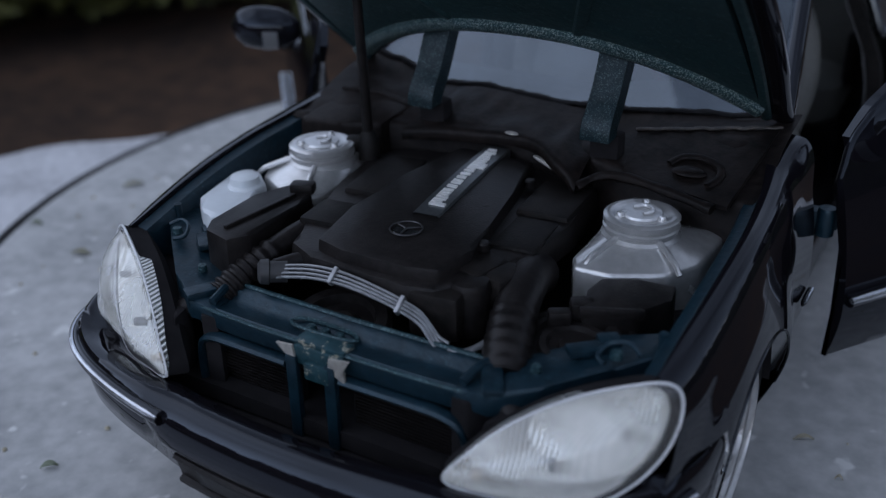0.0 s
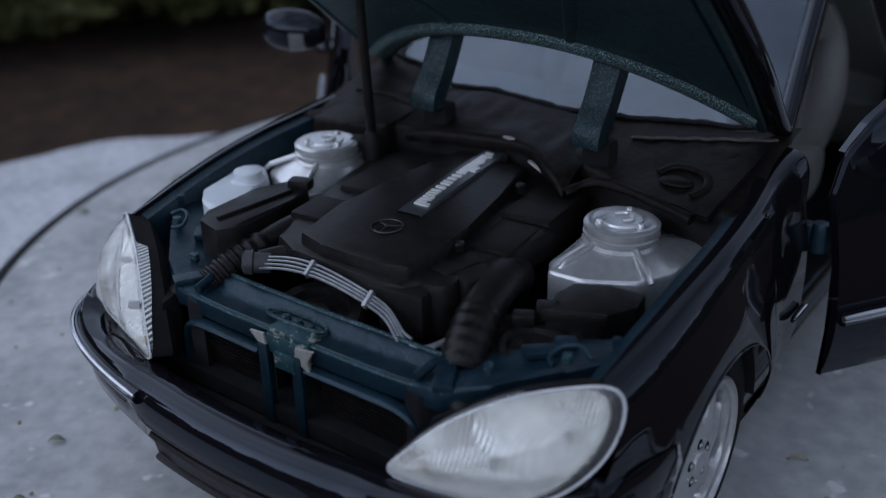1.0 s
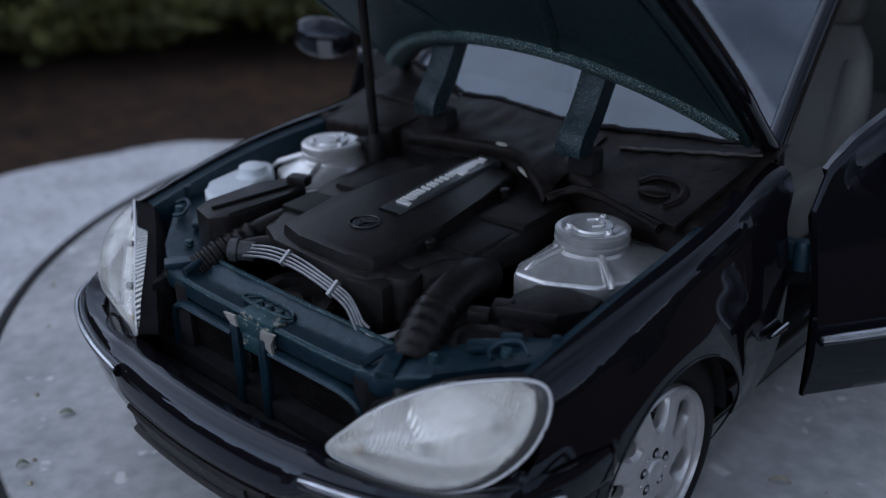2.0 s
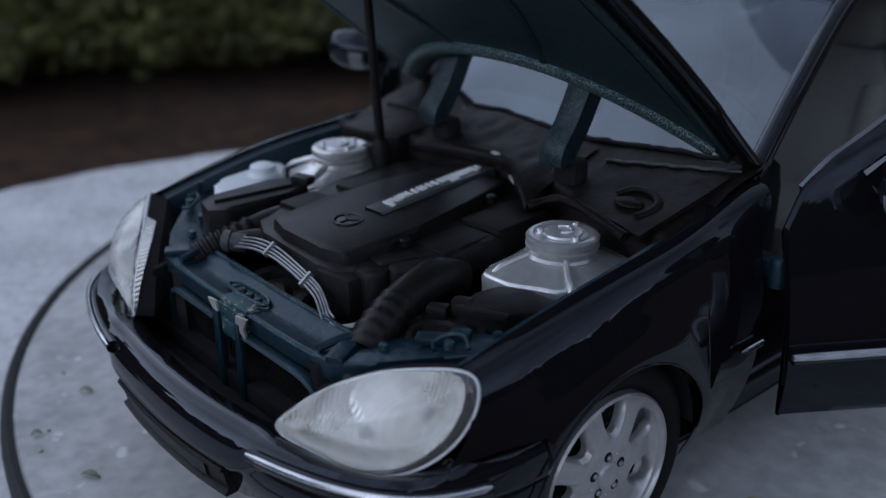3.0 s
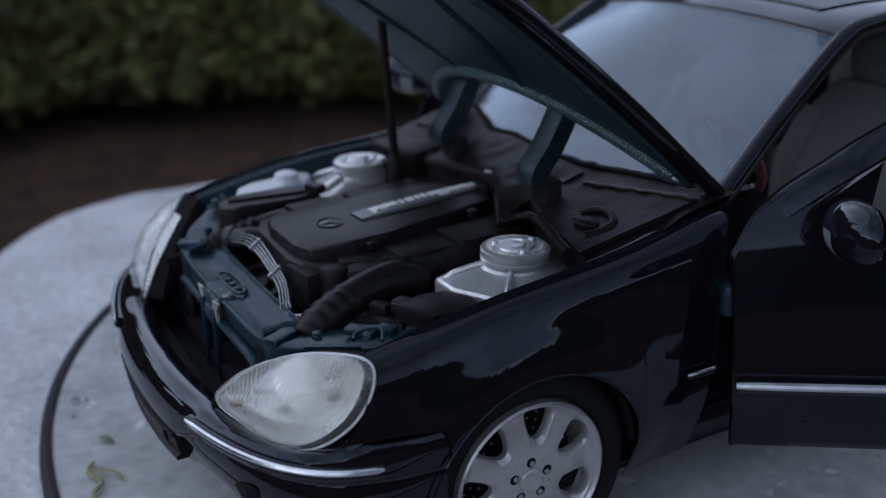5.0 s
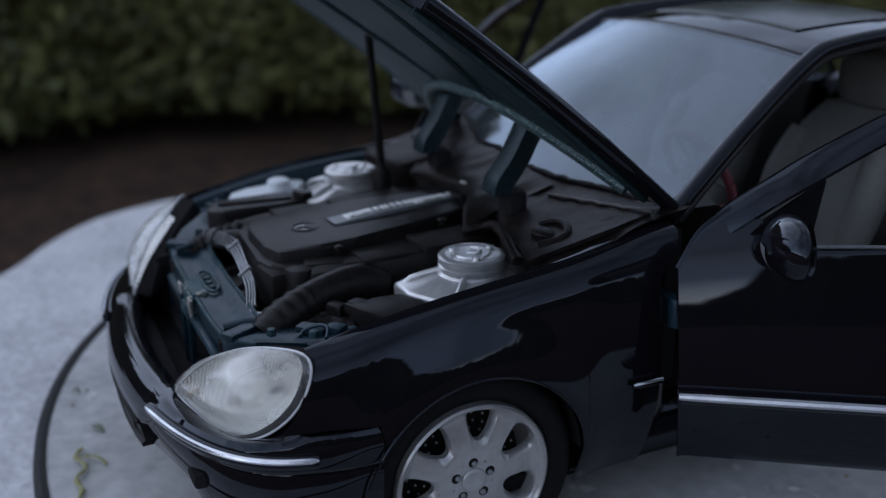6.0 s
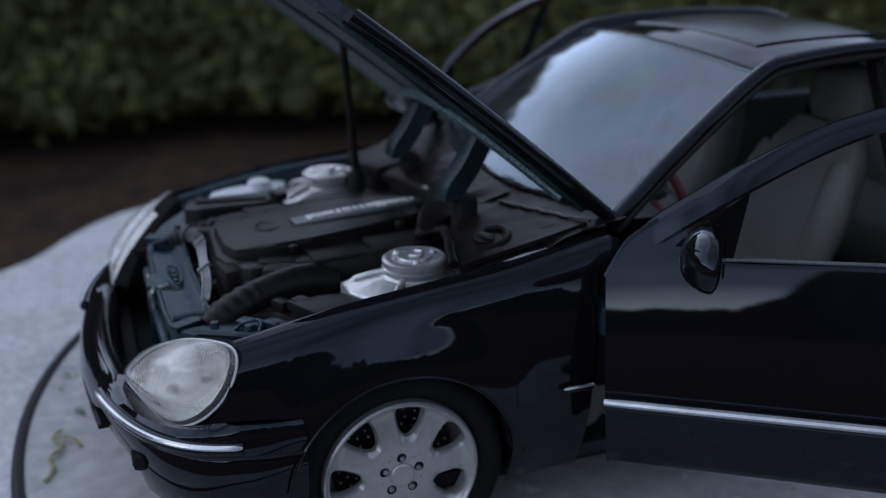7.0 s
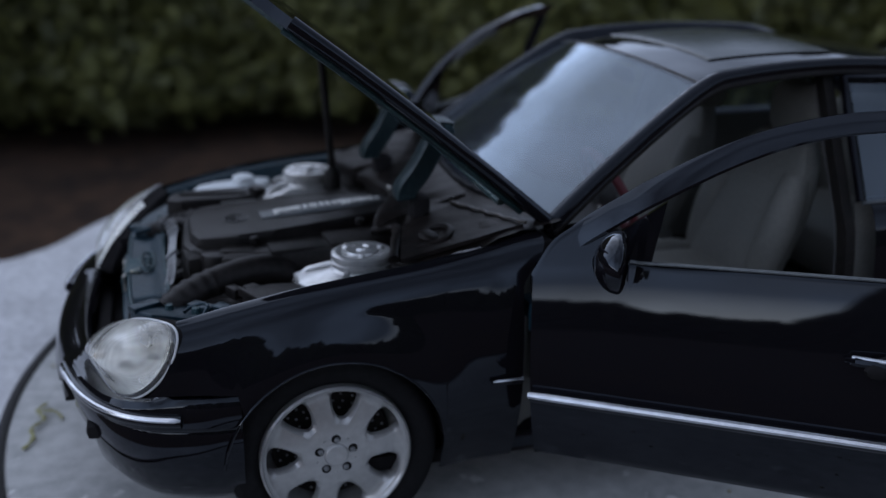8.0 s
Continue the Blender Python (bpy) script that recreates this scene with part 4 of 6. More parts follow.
for px, py, sx, sy, z, rz in ((0.265, -0.02, 0.13, 0.20, 0.836, 4), (0.25, 0.21, 0.16, 0.24, 0.848, 4), (-0.30, 0.14, 0.15, 0.30, 0.846, 8), (-0.285, -0.16, 0.15, 0.15, 0.838, 6), (0.235, -0.22, 0.09, 0.13, 0.828, -12)):
    b = BM()
    box(b, (px, py, z), (sx, sy, 0.035), 0.012, rz)
    part("moulded_panel", b, PLASTIC_DULL, engine)
for px, py, z in ((0.16, -0.25, 0.862), (0.21, -0.16, 0.868), (-0.16, -0.29, 0.868), (0.12, 0.02, 0.884), (0.15, 0.24, 0.888)):
    b = BM()
    lathe(b, [(0.001, 0.006), (0.013, 0.005), (0.018, 0.0), (0.018, -0.02)], (px, py, z), (0, 0, 1), 14)
    part("cover_bolt", b, PLASTIC, engine)
# badge: a plain ring, and a plate with plain raised bars
b = BM()
tube(b, [(-0.006 + 0.045 * math.cos(a), -0.205 + 0.045 * math.sin(a), 0.8815) for a in (k * math.tau / 36 for k in range(37))], 0.0028, 6, cap=False)
ring_emblem = part("round_emblem", b, EMBLEM, engine, "plain dark grey ring emblem")
for k in range(3):
    b = BM()
    a = radians(-82 + 120 * k)
    tube(b, [(-0.006, -0.205, 0.882), (-0.006 + 0.044 * math.cos(a), -0.205 + 0.044 * math.sin(a), 0.8815)], [0.0045, 0.0018], 6, 0.6)
    part("emblem_spoke", b, EMBLEM, ring_emblem)
b = BM()
lathe(b, [(0.001, 0.004), (0.036, 0.004), (0.041, 0.0), (0.041, -0.01)], (-0.006, -0.205, 0.8755), (0, 0, 1), 28)
part("emblem_disc", b, EMBLEM_FACE, engine, "smooth dark emblem disc")
P0, P1 = Vector((0.0, -0.115, 0.884)), Vector((-0.035, 0.385, 0.909))
D = (P1 - P0).normalized()
W = D.cross(Vector((0, 0, 1))).normalized()
N = W.cross(D).normalized()
PL = (P1 - P0).length
b = BM()
rows = []
for f in range(13):
    q = P0 + D * PL * f / 12 + N * 0.006 * math.sin(math.pi * f / 12)
    rows.append([q + W * w + N * h for w, h in ((-0.041, -0.03), (-0.041, 0.0), (-0.038, 0.005), (0.038, 0.005), (0.041, 0.0), (0.041, -0.03))])
grid(b, rows)
plate = part("badge_plate", b, PLATE, engine, "grey metal badge plate with plain raised bars")
rng = random.Random(4)
at = 0.12
while at < 0.93:
    tall = at < 0.13 or 0.64 < at < 0.69
    w = 0.013 if tall else rng.uniform(0.008, 0.012)
    h = 0.050 if tall else rng.choice((0.028, 0.031, 0.036))
    q = P0 + D * PL * at + N * (0.0075 + 0.006 * math.sin(math.pi * at)) - W * (0.5 * (0.036 - h))
    b = BM()
    bmesh.ops.create_cube(b, size=1.0)
    mm = Matrix((D, W, N)).transposed()
    lean = rng.uniform(-0.1, 0.3)
    for v in b.verts:
        v.co = q + mm @ Vector((v.co.x * w + lean * v.co.y * h * 0.5, v.co.y * h, v.co.z * 0.006))
    part("raised_bar", b, LETTER, plate, smooth=0)
    at += rng.choice((0.030, 0.034, 0.050))


# strut towers
def strut_tower(x, y, z, s):
    b = BM()
    r0 = 0.112
    lathe(b, [(0.02, 0.004), (0.055, 0.004), (0.058, -0.002), (0.078, -0.002), (0.082, 0.0), (0.098, 0.0), (0.106, -0.006), (0.107, -0.020), (0.101, -0.024), (0.101, -0.028), (0.107, -0.032), (0.107, -0.040), (0.101, -0.044), (0.101, -0.050), (0.110, -0.058), (0.114, -0.09)], (x, y, z), (0, 0, 1), 40)
    b.faces.new([b.verts.new((x + 0.02 * math.cos(a), y + 0.02 * math.sin(a), z + 0.004)) for a in (k * math.tau / 24 for k in range(24))])
    t = part("strut_tower", b, SILVER, car, "bright silver suspension tower")
    b = BM()
    rows = []
    outer = [(-0.10, -0.225), (0.0, -0.22), (0.13, -0.15), (0.19, -0.05), (0.195, 0.19), (-0.08, 0.19), (-0.125, 0.05), (-0.13, -0.17)]
    ring = []
    for i in range(8):
        p, q = Vector(outer[i]), Vector(outer[(i + 1) % 8])
        ring += [Vector((x + s * r.x, y + r.y, 0)) for r in (p.lerp(q, f) for f in (0.06, 0.28, 0.5, 0.72, 0.94))]
    for f, zz in ((0.0, z - 0.057), (0.10, z - 0.062), (0.90, z - 0.092), (0.97, z - 0.096), (1.0, z - 0.106), (1.0, z - 0.135), (0.99, z - 0.33)):
        row = []
        for p in ring:
            a = math.atan2(p.y - y, p.x - x)
            inner = Vector((x + 0.105 * math.cos(a), y + 0.105 * math.sin(a), 0))
            q = inner.lerp(Vector((p.x, p.y, 0)), f)
            q.z = zz
            row.append(q)
        rows.append(row)
    grid(b, rows, close_v=True)
    part("tower_base", b, SILVER, t, smooth=45)
    for a in (-112, -40):
        d = Vector((math.cos(radians(a)) * s, math.sin(radians(a)), 0))
        b = BM()
        tube(b, [Vector((x, y, z - 0.050)) + d * 0.10, Vector((x, y, z - 0.060)) + d * 0.14, Vector((x, y, z - 0.076)) + d * 0.19, Vector((x, y, z - 0.095)) + d * 0.212], [0.010, 0.009, 0.009, 0.009], 8)
        part("tower_rib", b, SILVER, t)
    for k, a in enumerate((100, 225, 345)):
        b = BM()
        q = (x + 0.066 * math.cos(radians(a)), y + 0.066 * math.sin(radians(a)), z - 0.002)
        lathe(b, [(0.001, 0.013), (0.009, 0.012), (0.012, 0.006), (0.013, 0.0)], q, (0, 0, 1), 12)
        part("tower_bolt", b, SILVER, t)
    b = BM()
    tube(b, spline([(x - 0.03, y + 0.012, z + 0.006), (x, y + 0.028, z + 0.009), (x + 0.03, y + 0.005, z + 0.009), (x + 0.01, y - 0.02, z + 0.006)], 16), 0.006, 6)
    part("pressed_loop", b, SILVER, t)


strut_tower(0.528, 0.168, 0.897, 1)
strut_tower(-0.566, 0.158, 0.915, -1)

# washer bottle
b = BM()
prism(b, [(-0.735, -0.25), (-0.785, -0.03), (-0.76, 0.02), (-0.70, 0.005), (-0.62, -0.06), (-0.57, -0.22), (-0.555, -0.32), (-0.60, -0.35), (-0.665, -0.31)], 0.66, 0.842, 0.024, 0.02)
bottle = part("washer_bottle", b, WHITE, car, "white plastic washer bottle")
b = BM()
lathe(b, [(0.001, 0.030), (0.030, 0.029), (0.045, 0.022), (0.048, 0.0), (0.056, -0.006), (0.058, -0.02)], (-0.662, -0.115, 0.852), (0, 0, 1), 28)
part("bottle_cap", b, WHITE, bottle)
# fuse box beside it
b = BM()
prism(b, [(-0.575, -0.37), (-0.585, -0.16), (-0.53, -0.03), (-0.43, -0.07), (-0.415, -0.16), (-0.405, -0.40), (-0.44, -0.455), (-0.54, -0.43)], 0.60, 0.850, 0.014, 0.02)
fuse = part("fuse_box", b, PLASTIC, car, "black plastic fuse box")
b = BM()
box(b, (-0.465, -0.075, 0.86), (0.075, 0.05, 0.035), 0.012, 20)
box(b, (-0.475, -0.26, 0.854), (0.014, 0.28, 0.014), 0.004, -6)
part("clip", b, PLASTIC, fuse)
# ribbed hose at the front
b = BM()
pts = spline([(-0.30, -0.08, 0.80), (-0.345, -0.22, 0.80), (-0.375, -0.36, 0.775), (-0.40, -0.45, 0.745), (-0.42, -0.52, 0.71)], 60)
tube(b, pts, [0.040 + (0.006 if i % 4 < 2 and i > 26 else 0) for i in range(60)], 14)
part("intake_hose", b, PLASTIC, car, "black ribbed intake hose")
# grey triple pipe across the front
line = [(-0.275, -0.446, 0.790), (-0.243, -0.444, 0.799), (-0.165, -0.438, 0.815), (-0.086, -0.436, 0.821), (-0.01, -0.440, 0.820), (0.069, -0.446, 0.812), (0.13, -0.450, 0.801), (0.187, -0.452, 0.782), (0.225, -0.460, 0.752), (0.250, -0.468, 0.735), (0.283, -0.474, 0.730)]
pipe = None
for k in range(4):
    b = BM()
    tube(b, spline([(x + 0.004 * (k - 1.5), y - 0.0088 * (k - 1.5) + 0.002 * math.sin(j * 0.9 + k), z - 0.0062 * (k - 1.5)) for j, (x, y, z) in enumerate(line)], 40), 0.0040, 8)
    if pipe is None:
        pipe = part("coolant_pipe", b, HOSE, car, "bundle of grey pipes")
    else:
        part("pipe", b, HOSE, pipe)
for i in (0.30, 0.62):
    q = spline(line, 41)[int(i * 40)]
    b = BM()
    box(b, q, (0.012, 0.050, 0.022), 0.004, 0, 35)
    part("pipe_clip", b, HOSE, pipe)
b = BM()
lathe(b, [(0.001, 0.03), (0.022, 0.03), (0.034, 0.022), (0.036, 0.0), (0.030, -0.004), (0.030, -0.05), (0.001, -0.05)], (-0.295, -0.452, 0.788), (-0.75, -0.65, 0.1), 20)
part("pipe_end", b, GREYRUB, pipe)
b = BM()
tube(b, spline([(-0.29, -0.43, 0.79), (-0.25, -0.37, 0.795), (-0.19, -0.335, 0.795)], 12), 0.026, 10)
part("pipe_elbow", b, PLASTIC, pipe)
# thin grey lead on the other side
b = BM()
tube(b, spline([(0.283, -0.474, 0.730), (0.315, -0.468, 0.728), (0.345, -0.43, 0.735), (0.37, -0.36, 0.75), (0.385, -0.30, 0.76)], 24), 0.009, 8)
part("coolant_lead", b, HOSE, pipe)
# fan below the pipes
b = BM()
lathe(b, [(0.13, 0.0), (0.145, 0.01), (0.15, 0.03), (0.14, 0.045), (0.11, 0.045), (0.10, 0.02), (0.07, 0.02), (0.05, 0.04), (0.001, 0.042)], (-0.07, -0.45, 0.655), (0, -0.3, 1), 36)
part("fan_pulley", b, PLASTIC, car, "black belt pulley")
# oil filler in front of the cover
b = BM()
lathe(b, [(0.001, 0.05), (0.03, 0.05), (0.05, 0.045), (0.056, 0.03), (0.056, -0.1)], (0.245, -0.30, 0.79), (0, 0, 1), 24)
part("oil_cap", b, PLASTIC, car)
b = BM()
box(b, (0.19, -0.365, 0.76), (0.14, 0.09, 0.13), 0.02, 8)
box(b, (0.30, -0.22, 0.79), (0.10, 0.12, 0.10), 0.02, -20)
part("pump_block", b, PLASTIC_DULL, car)
# air duct bending to the front panel, ribbed at its end
b = BM()
pts = spline([(0.325, -0.06, 0.76), (0.335, -0.13, 0.785), (0.355, -0.22, 0.785), (0.385, -0.33, 0.765), (0.415, -0.42, 0.735), (0.435, -0.475, 0.700)], 50)
tube(b, pts, [0.060 - 0.004 * i / 49 + (0.004 if i > 28 and i % 4 < 2 else 0) for i in range(50)], 18)
duct = part("air_duct", b, PLASTIC, car, "black air duct with ribbed end")
# round resonator with concentric steps
b = BM()
lathe(b, [(0.001, 0.030), (0.035, 0.030), (0.042, 0.022), (0.062, 0.022), (0.068, 0.036), (0.084, 0.036), (0.090, 0.020), (0.106, 0.020), (0.112, 0.032), (0.128, 0.032), (0.134, 0.014), (0.150, 0.014), (0.156, 0.022), (0.168, 0.018), (0.172, -0.03), (0.172, -0.12)], (0.545, -0.315, 0.712), (0.03, -0.10, 1), 44)
part("resonator", b, PLASTIC, car, "round stepped black air box")
# battery box beside the tower
b = BM()
prism(b, [(0.50, -0.145), (0.53, -0.245), (0.66, -0.19), (0.715, -0.09), (0.70, -0.01), (0.60, -0.03), (0.51, -0.06)], 0.58, 0.80, 0.014, 0.02)
relay = part("relay_box", b, PLASTIC, car, "black relay box")
b = BM()
box(b, (0.60, -0.215, 0.79), (0.16, 0.014, 0.03), 0.004, 24)
box(b, (0.52, -0.20, 0.775), (0.07, 0.05, 0.05), 0.01, 30)
box(b, (0.48, -0.26, 0.77), (0.06, 0.04, 0.04), 0.01, 30)
part("relay_lid", b, PLASTIC, relay)

# cowl panels: crumpled black plastic under the windscreen
def cowl_z(x, y):
    return 0.922 + 0.295 * max(0, y - 0.36) + 0.022 * noise.noise(Vector((x * 3.5, y * 6, 2))) + 0.007 * noise.noise(Vector((x * 11, y * 15, 5))) + 0.0015 * noise.noise(Vector((x * 26, y * 34, 9))) + 0.012 * max(0, abs(x) - 0.4)


b = BM()
rows = []
for i in range(121):
    x = lerp(-0.80, 0.80, i / 120)
    e = abs(x) / 0.8
    y0 = curve1([(-0.8, 0.30), (-0.5, 0.37), (-0.3, 0.40), (0.2, 0.40), (0.36, 0.36), (0.5, 0.33), (0.8, 0.30)], x)
    y1 = 0.642 + 0.135 * e**2
    rows.append([Vector((x, y0, 0.70)), Vector((x, y0, cowl_z(x, y0) - 0.012))] + [Vector((x, lerp(y0, y1, j / 24), cowl_z(x, lerp(y0, y1, j / 24)))) for j in range(1, 25)])
grid(b, rows)
cowl = part("cowl_panel", b, COWL, car, "wrinkled black plastic cowl", smooth=60)
b = BM()
rng = random.Random(3)
edge_line = []
for i in range(121):
    x = lerp(-0.76, 0.76, i / 120)
    y = 0.640 + 0.135 * (x / 0.8) ** 2
    edge_line.append(Vector((x, y - 0.004 + 0.004 * noise.noise(Vector((x * 14, 3, 1))), cowl_z(x, y) + 0.004 + 0.006 * noise.noise(Vector((x * 9, 1, 8))) + 0.003 * noise.noise(Vector((x * 40, 1, 4))))))
tube(b, edge_line, [0.011 + 0.004 * noise.noise(Vector((p.x * 22, 0, 2))) for p in edge_line], 8, 0.8)
part("cowl_edge", b, RUBBER, cowl, "wrinkled black rubber edge under the windscreen")
# crumpled apron between the hinge arms, its front edge rolled over the engine cover
APRON = spline([(-0.37, 0.350, 0.925), (-0.25, 0.372, 0.940), (-0.10, 0.385, 0.950), (0.03, 0.392, 0.957), (0.12, 0.365, 0.955), (0.19, 0.315, 0.938), (0.25, 0.285, 0.915), (0.285, 0.27, 0.885)], 61)
b = BM()
rows = []
for i, p in enumerate(APRON):
    x1 = lerp(-0.30, 0.26, i / 60)
    row = [p + Vector((0, -0.010, -0.030)), p + Vector((0, -0.016, -0.008)), p + Vector((0, -0.006, 0.008)), p + Vector((0, 0.012, 0.012))]
    for j in range(1, 17):
        f = j / 16
        x, y = lerp(p.x, x1, f), lerp(p.y + 0.012, 0.62, f)
        fold = 0.016 * noise.noise(Vector((x * 9 + y * 5, y * 7, 4))) + 0.010 * noise.noise(Vector((x * 19, y * 8 + x * 6, 7)))
        row.append(Vector((x, y, lerp(p.z + 0.012, cowl_z(x, 0.62) + 0.008, f**0.8) + fold * math.sin(math.pi * min(1, f * 1.05)))))
    rows.append(row)
grid(b, rows)
part("bulkhead_apron", b, COWL, cowl, "crumpled black apron with a rolled front edge", smooth=60)
b = BM()
tube(b, spline([(0.285, 0.27, 0.885), (0.33, 0.33, 0.905), (0.42, 0.315, 0.925), (0.56, 0.275, 0.925), (0.70, 0.235, 0.915)], 40), [0.016 + 0.002 * math.sin(i * 0.7) for i in range(40)], 10, 0.8)
part("lid_seal", b, COWL, cowl, "black rubber seal along the filter lid")
b = BM()
tube(b, spline([(0.10, 0.368, 0.915), (0.16, 0.345, 0.908), (0.22, 0.315, 0.898)], 12), [0.006 + 0.008 * math.sin(math.pi * i / 11) for i in range(12)], 8, 0.6)
part("bare_edge", b, BARE, cowl, "pale bare metal edge under the apron")
# filter lid: a smooth sloping panel with a proud wavy rear edge
b = BM()
rows = []
for i in range(25):
    f = i / 24
    lo, hi = Vector((0.40, 0.335, 0.930)).lerp(Vector((0.735, 0.250, 0.925)), f), Vector((0.37, 0.535, 0.992)).lerp(Vector((0.765, 0.655, 1.022)), f)
    rows.append([lo.lerp(hi, g) + Vector((0, 0, 0.004 * noise.noise(Vector((f * 5, g * 4, 3))) - 0.010 * math.sin(math.pi * f) * math.sin(math.pi * g))) for g in (0, 0.1, 0.25, 0.4, 0.55, 0.7, 0.85, 1.0)])
shell(b, rows, -0.014)
part("filter_lid", b, COWL, cowl, "sloping black filter lid", smooth=60)
b = BM()
edge = [Vector((lerp(0.365, 0.77, i / 40), lerp(0.53, 0.66, i / 40) + 0.004 * math.sin(i * 0.8), lerp(0.996, 1.028, i / 40) + 0.004 * noise.noise(Vector((i * 0.35, 2, 2))))) for i in range(41)]
tube(b, edge, [0.007 + 0.002 * noise.noise(Vector((i * 0.5, 0, 1))) for i in range(41)], 8, 0.7)
part("lid_edge", b, SCUFFED, cowl, "scuffed brown edge of the filter lid")
b = BM()
blob(b, (0.01, 0.388, 0.967), (0.024, 0.010, 0.006), 10, 6)
part("scuff", b, BARE, cowl, "pale scuffed spot")
rng = random.Random(8)
for line in ([(-0.72, 0.50), (-0.58, 0.53), (-0.44, 0.50)],):
    b = BM()
    pts = [Vector((p.x, p.y + rng.uniform(-0.0015, 0.0015), cowl_z(p.x, p.y) + rng.uniform(-0.001, 0.002))) for p in spline([(x, y, 0) for x, y in line], 26)]
    tube(b, pts, [rng.uniform(0.009, 0.013) for _ in pts], 8, 0.8)
    part("cowl_crease", b, COWL, cowl)
# moulded grip on the filter lid
b = BM()
tube(b, spline([(0.515, 0.415, 0.952), (0.545, 0.450, 0.966), (0.605, 0.455, 0.970), (0.66, 0.425, 0.962), (0.675, 0.375, 0.950), (0.655, 0.330, 0.938)], 30), 0.013, 10, 0.7)
part("lid_grip", b, COWL, cowl)
b = BM()
blob(b, (0.585, 0.385, 0.948), (0.052, 0.034, 0.014), 20, 8)
part("filter_dome", b, COWL, cowl)
b = BM()
prism(b, [(-0.76, 0.28), (-0.60, 0.30), (-0.45, 0.34), (-0.43, 0.50), (-0.58, 0.56), (-0.73, 0.55)], 0.75, 0.928, 0.02, 0.03, lambda x, y: 0.16 * (y - 0.28))
part("filter_box", b, COWL, cowl, "black cabin filter box")

# ---- bonnet, held open ----
OPEN = radians(38.0)
BD, BN = Vector((0, -math.cos(OPEN), math.sin(OPEN))), Vector((0, math.sin(OPEN), math.cos(OPEN)))


def bonnet_pt(x, u, h=0.0):
    crown = 0.035 * (1 - (x / 0.78) ** 2) + 0.02 * math.sin(min(1, u / 1.4) * math.pi)
    return Vector((x, 0.748, 1.032)) + BD * u + BN * (crown + h)


def rear_u(x):
    return 0.355 * (1 - min(1, abs(x) / 0.77) ** 2.4)


def half_w(u):
    return curve1([(0, 0.765), (0.4, 0.785), (0.8, 0.79), (1.05, 0.775), (1.25, 0.66), (1.38, 0.48), (1.46, 0.22), (1.48, 0.12)], u)


b = BM()
rows = []
NX, NU = 44, 40
for i in range(NX + 1):
    k = i / NX * 2 - 1
    rows.append([])
    for j in range(NU + 1):
        f = j / NU
        x0 = k * 0.765
        u0 = rear_u(x0)
        end = 1.47 - 0.42 * abs(k) ** 3.2
        u = lerp(u0, end, f)
        w = half_w(u) / 0.765 if u < 1.05 else lerp(half_w(1.05), 0.775, 0) / 0.765
        x = x0 * lerp(1, w, min(1, f * 3))
        rows[-1].append(bonnet_pt(x, u))
shell(b, rows, 0.034)
bonnet = part("bonnet", b, PAINT, car, "open black-blue bonnet", smooth=50)
for side in (rows[0], rows[-1]):
    b = BM()
    tube(b, [p - BN * 0.011 for p in side], 0.023, 10)
    part("rolled_edge", b, PAINT, bonnet)
# underside liner with a raised frame
b = BM()
inner = []
for i in range(NX + 1):
    k = i / NX * 2 - 1
    inner.append([])
    for j in range(NU + 1):
        f = j / NU
        x0 = k * 0.70
        u0 = rear_u(x0) + 0.045
        u = lerp(u0, 1.38 - 0.42 * abs(k) ** 3.2, f)
        dip = 0.012 * max(0, 1 - max(abs(abs(k) - 0.5) * 4, 0)) * (1 if 0.15 < f < 0.85 else 0)
        inner[-1].append(bonnet_pt(x0 * 1.02, u, -0.036 + dip * 0.5))
shell(b, inner, 0.018)
part("bonnet_liner", b, LINER, bonnet, "dark teal bonnet underside", smooth=50)
b = BM()
xs = [lerp(-0.70, 0.70, i / 40) for i in range(41)]
tube(b, [bonnet_pt(x, rear_u(x) + 0.068, -0.044) for x in xs], 0.048, 12, 0.6)
part("rear_bead", b, BEAD, bonnet, "speckled worn bead along the rear edge")
for s in (1, -1):
    b = BM()
    tube(b, [bonnet_pt(s * (half_w(u) - 0.05), u, -0.045) for u in (lerp(0.08, 1.05, i / 20) for i in range(21))], 0.016, 8, 0.8)
    part("side_bead", b, LINER, bonnet)
    b = BM()
    tube(b, [bonnet_pt(s * x, u, -0.048) for x, u in ((0.22, 0.45), (0.34, 0.75), (0.42, 1.05))], 0.022, 8, 0.6)
    part("stiffener", b, LINER, bonnet)


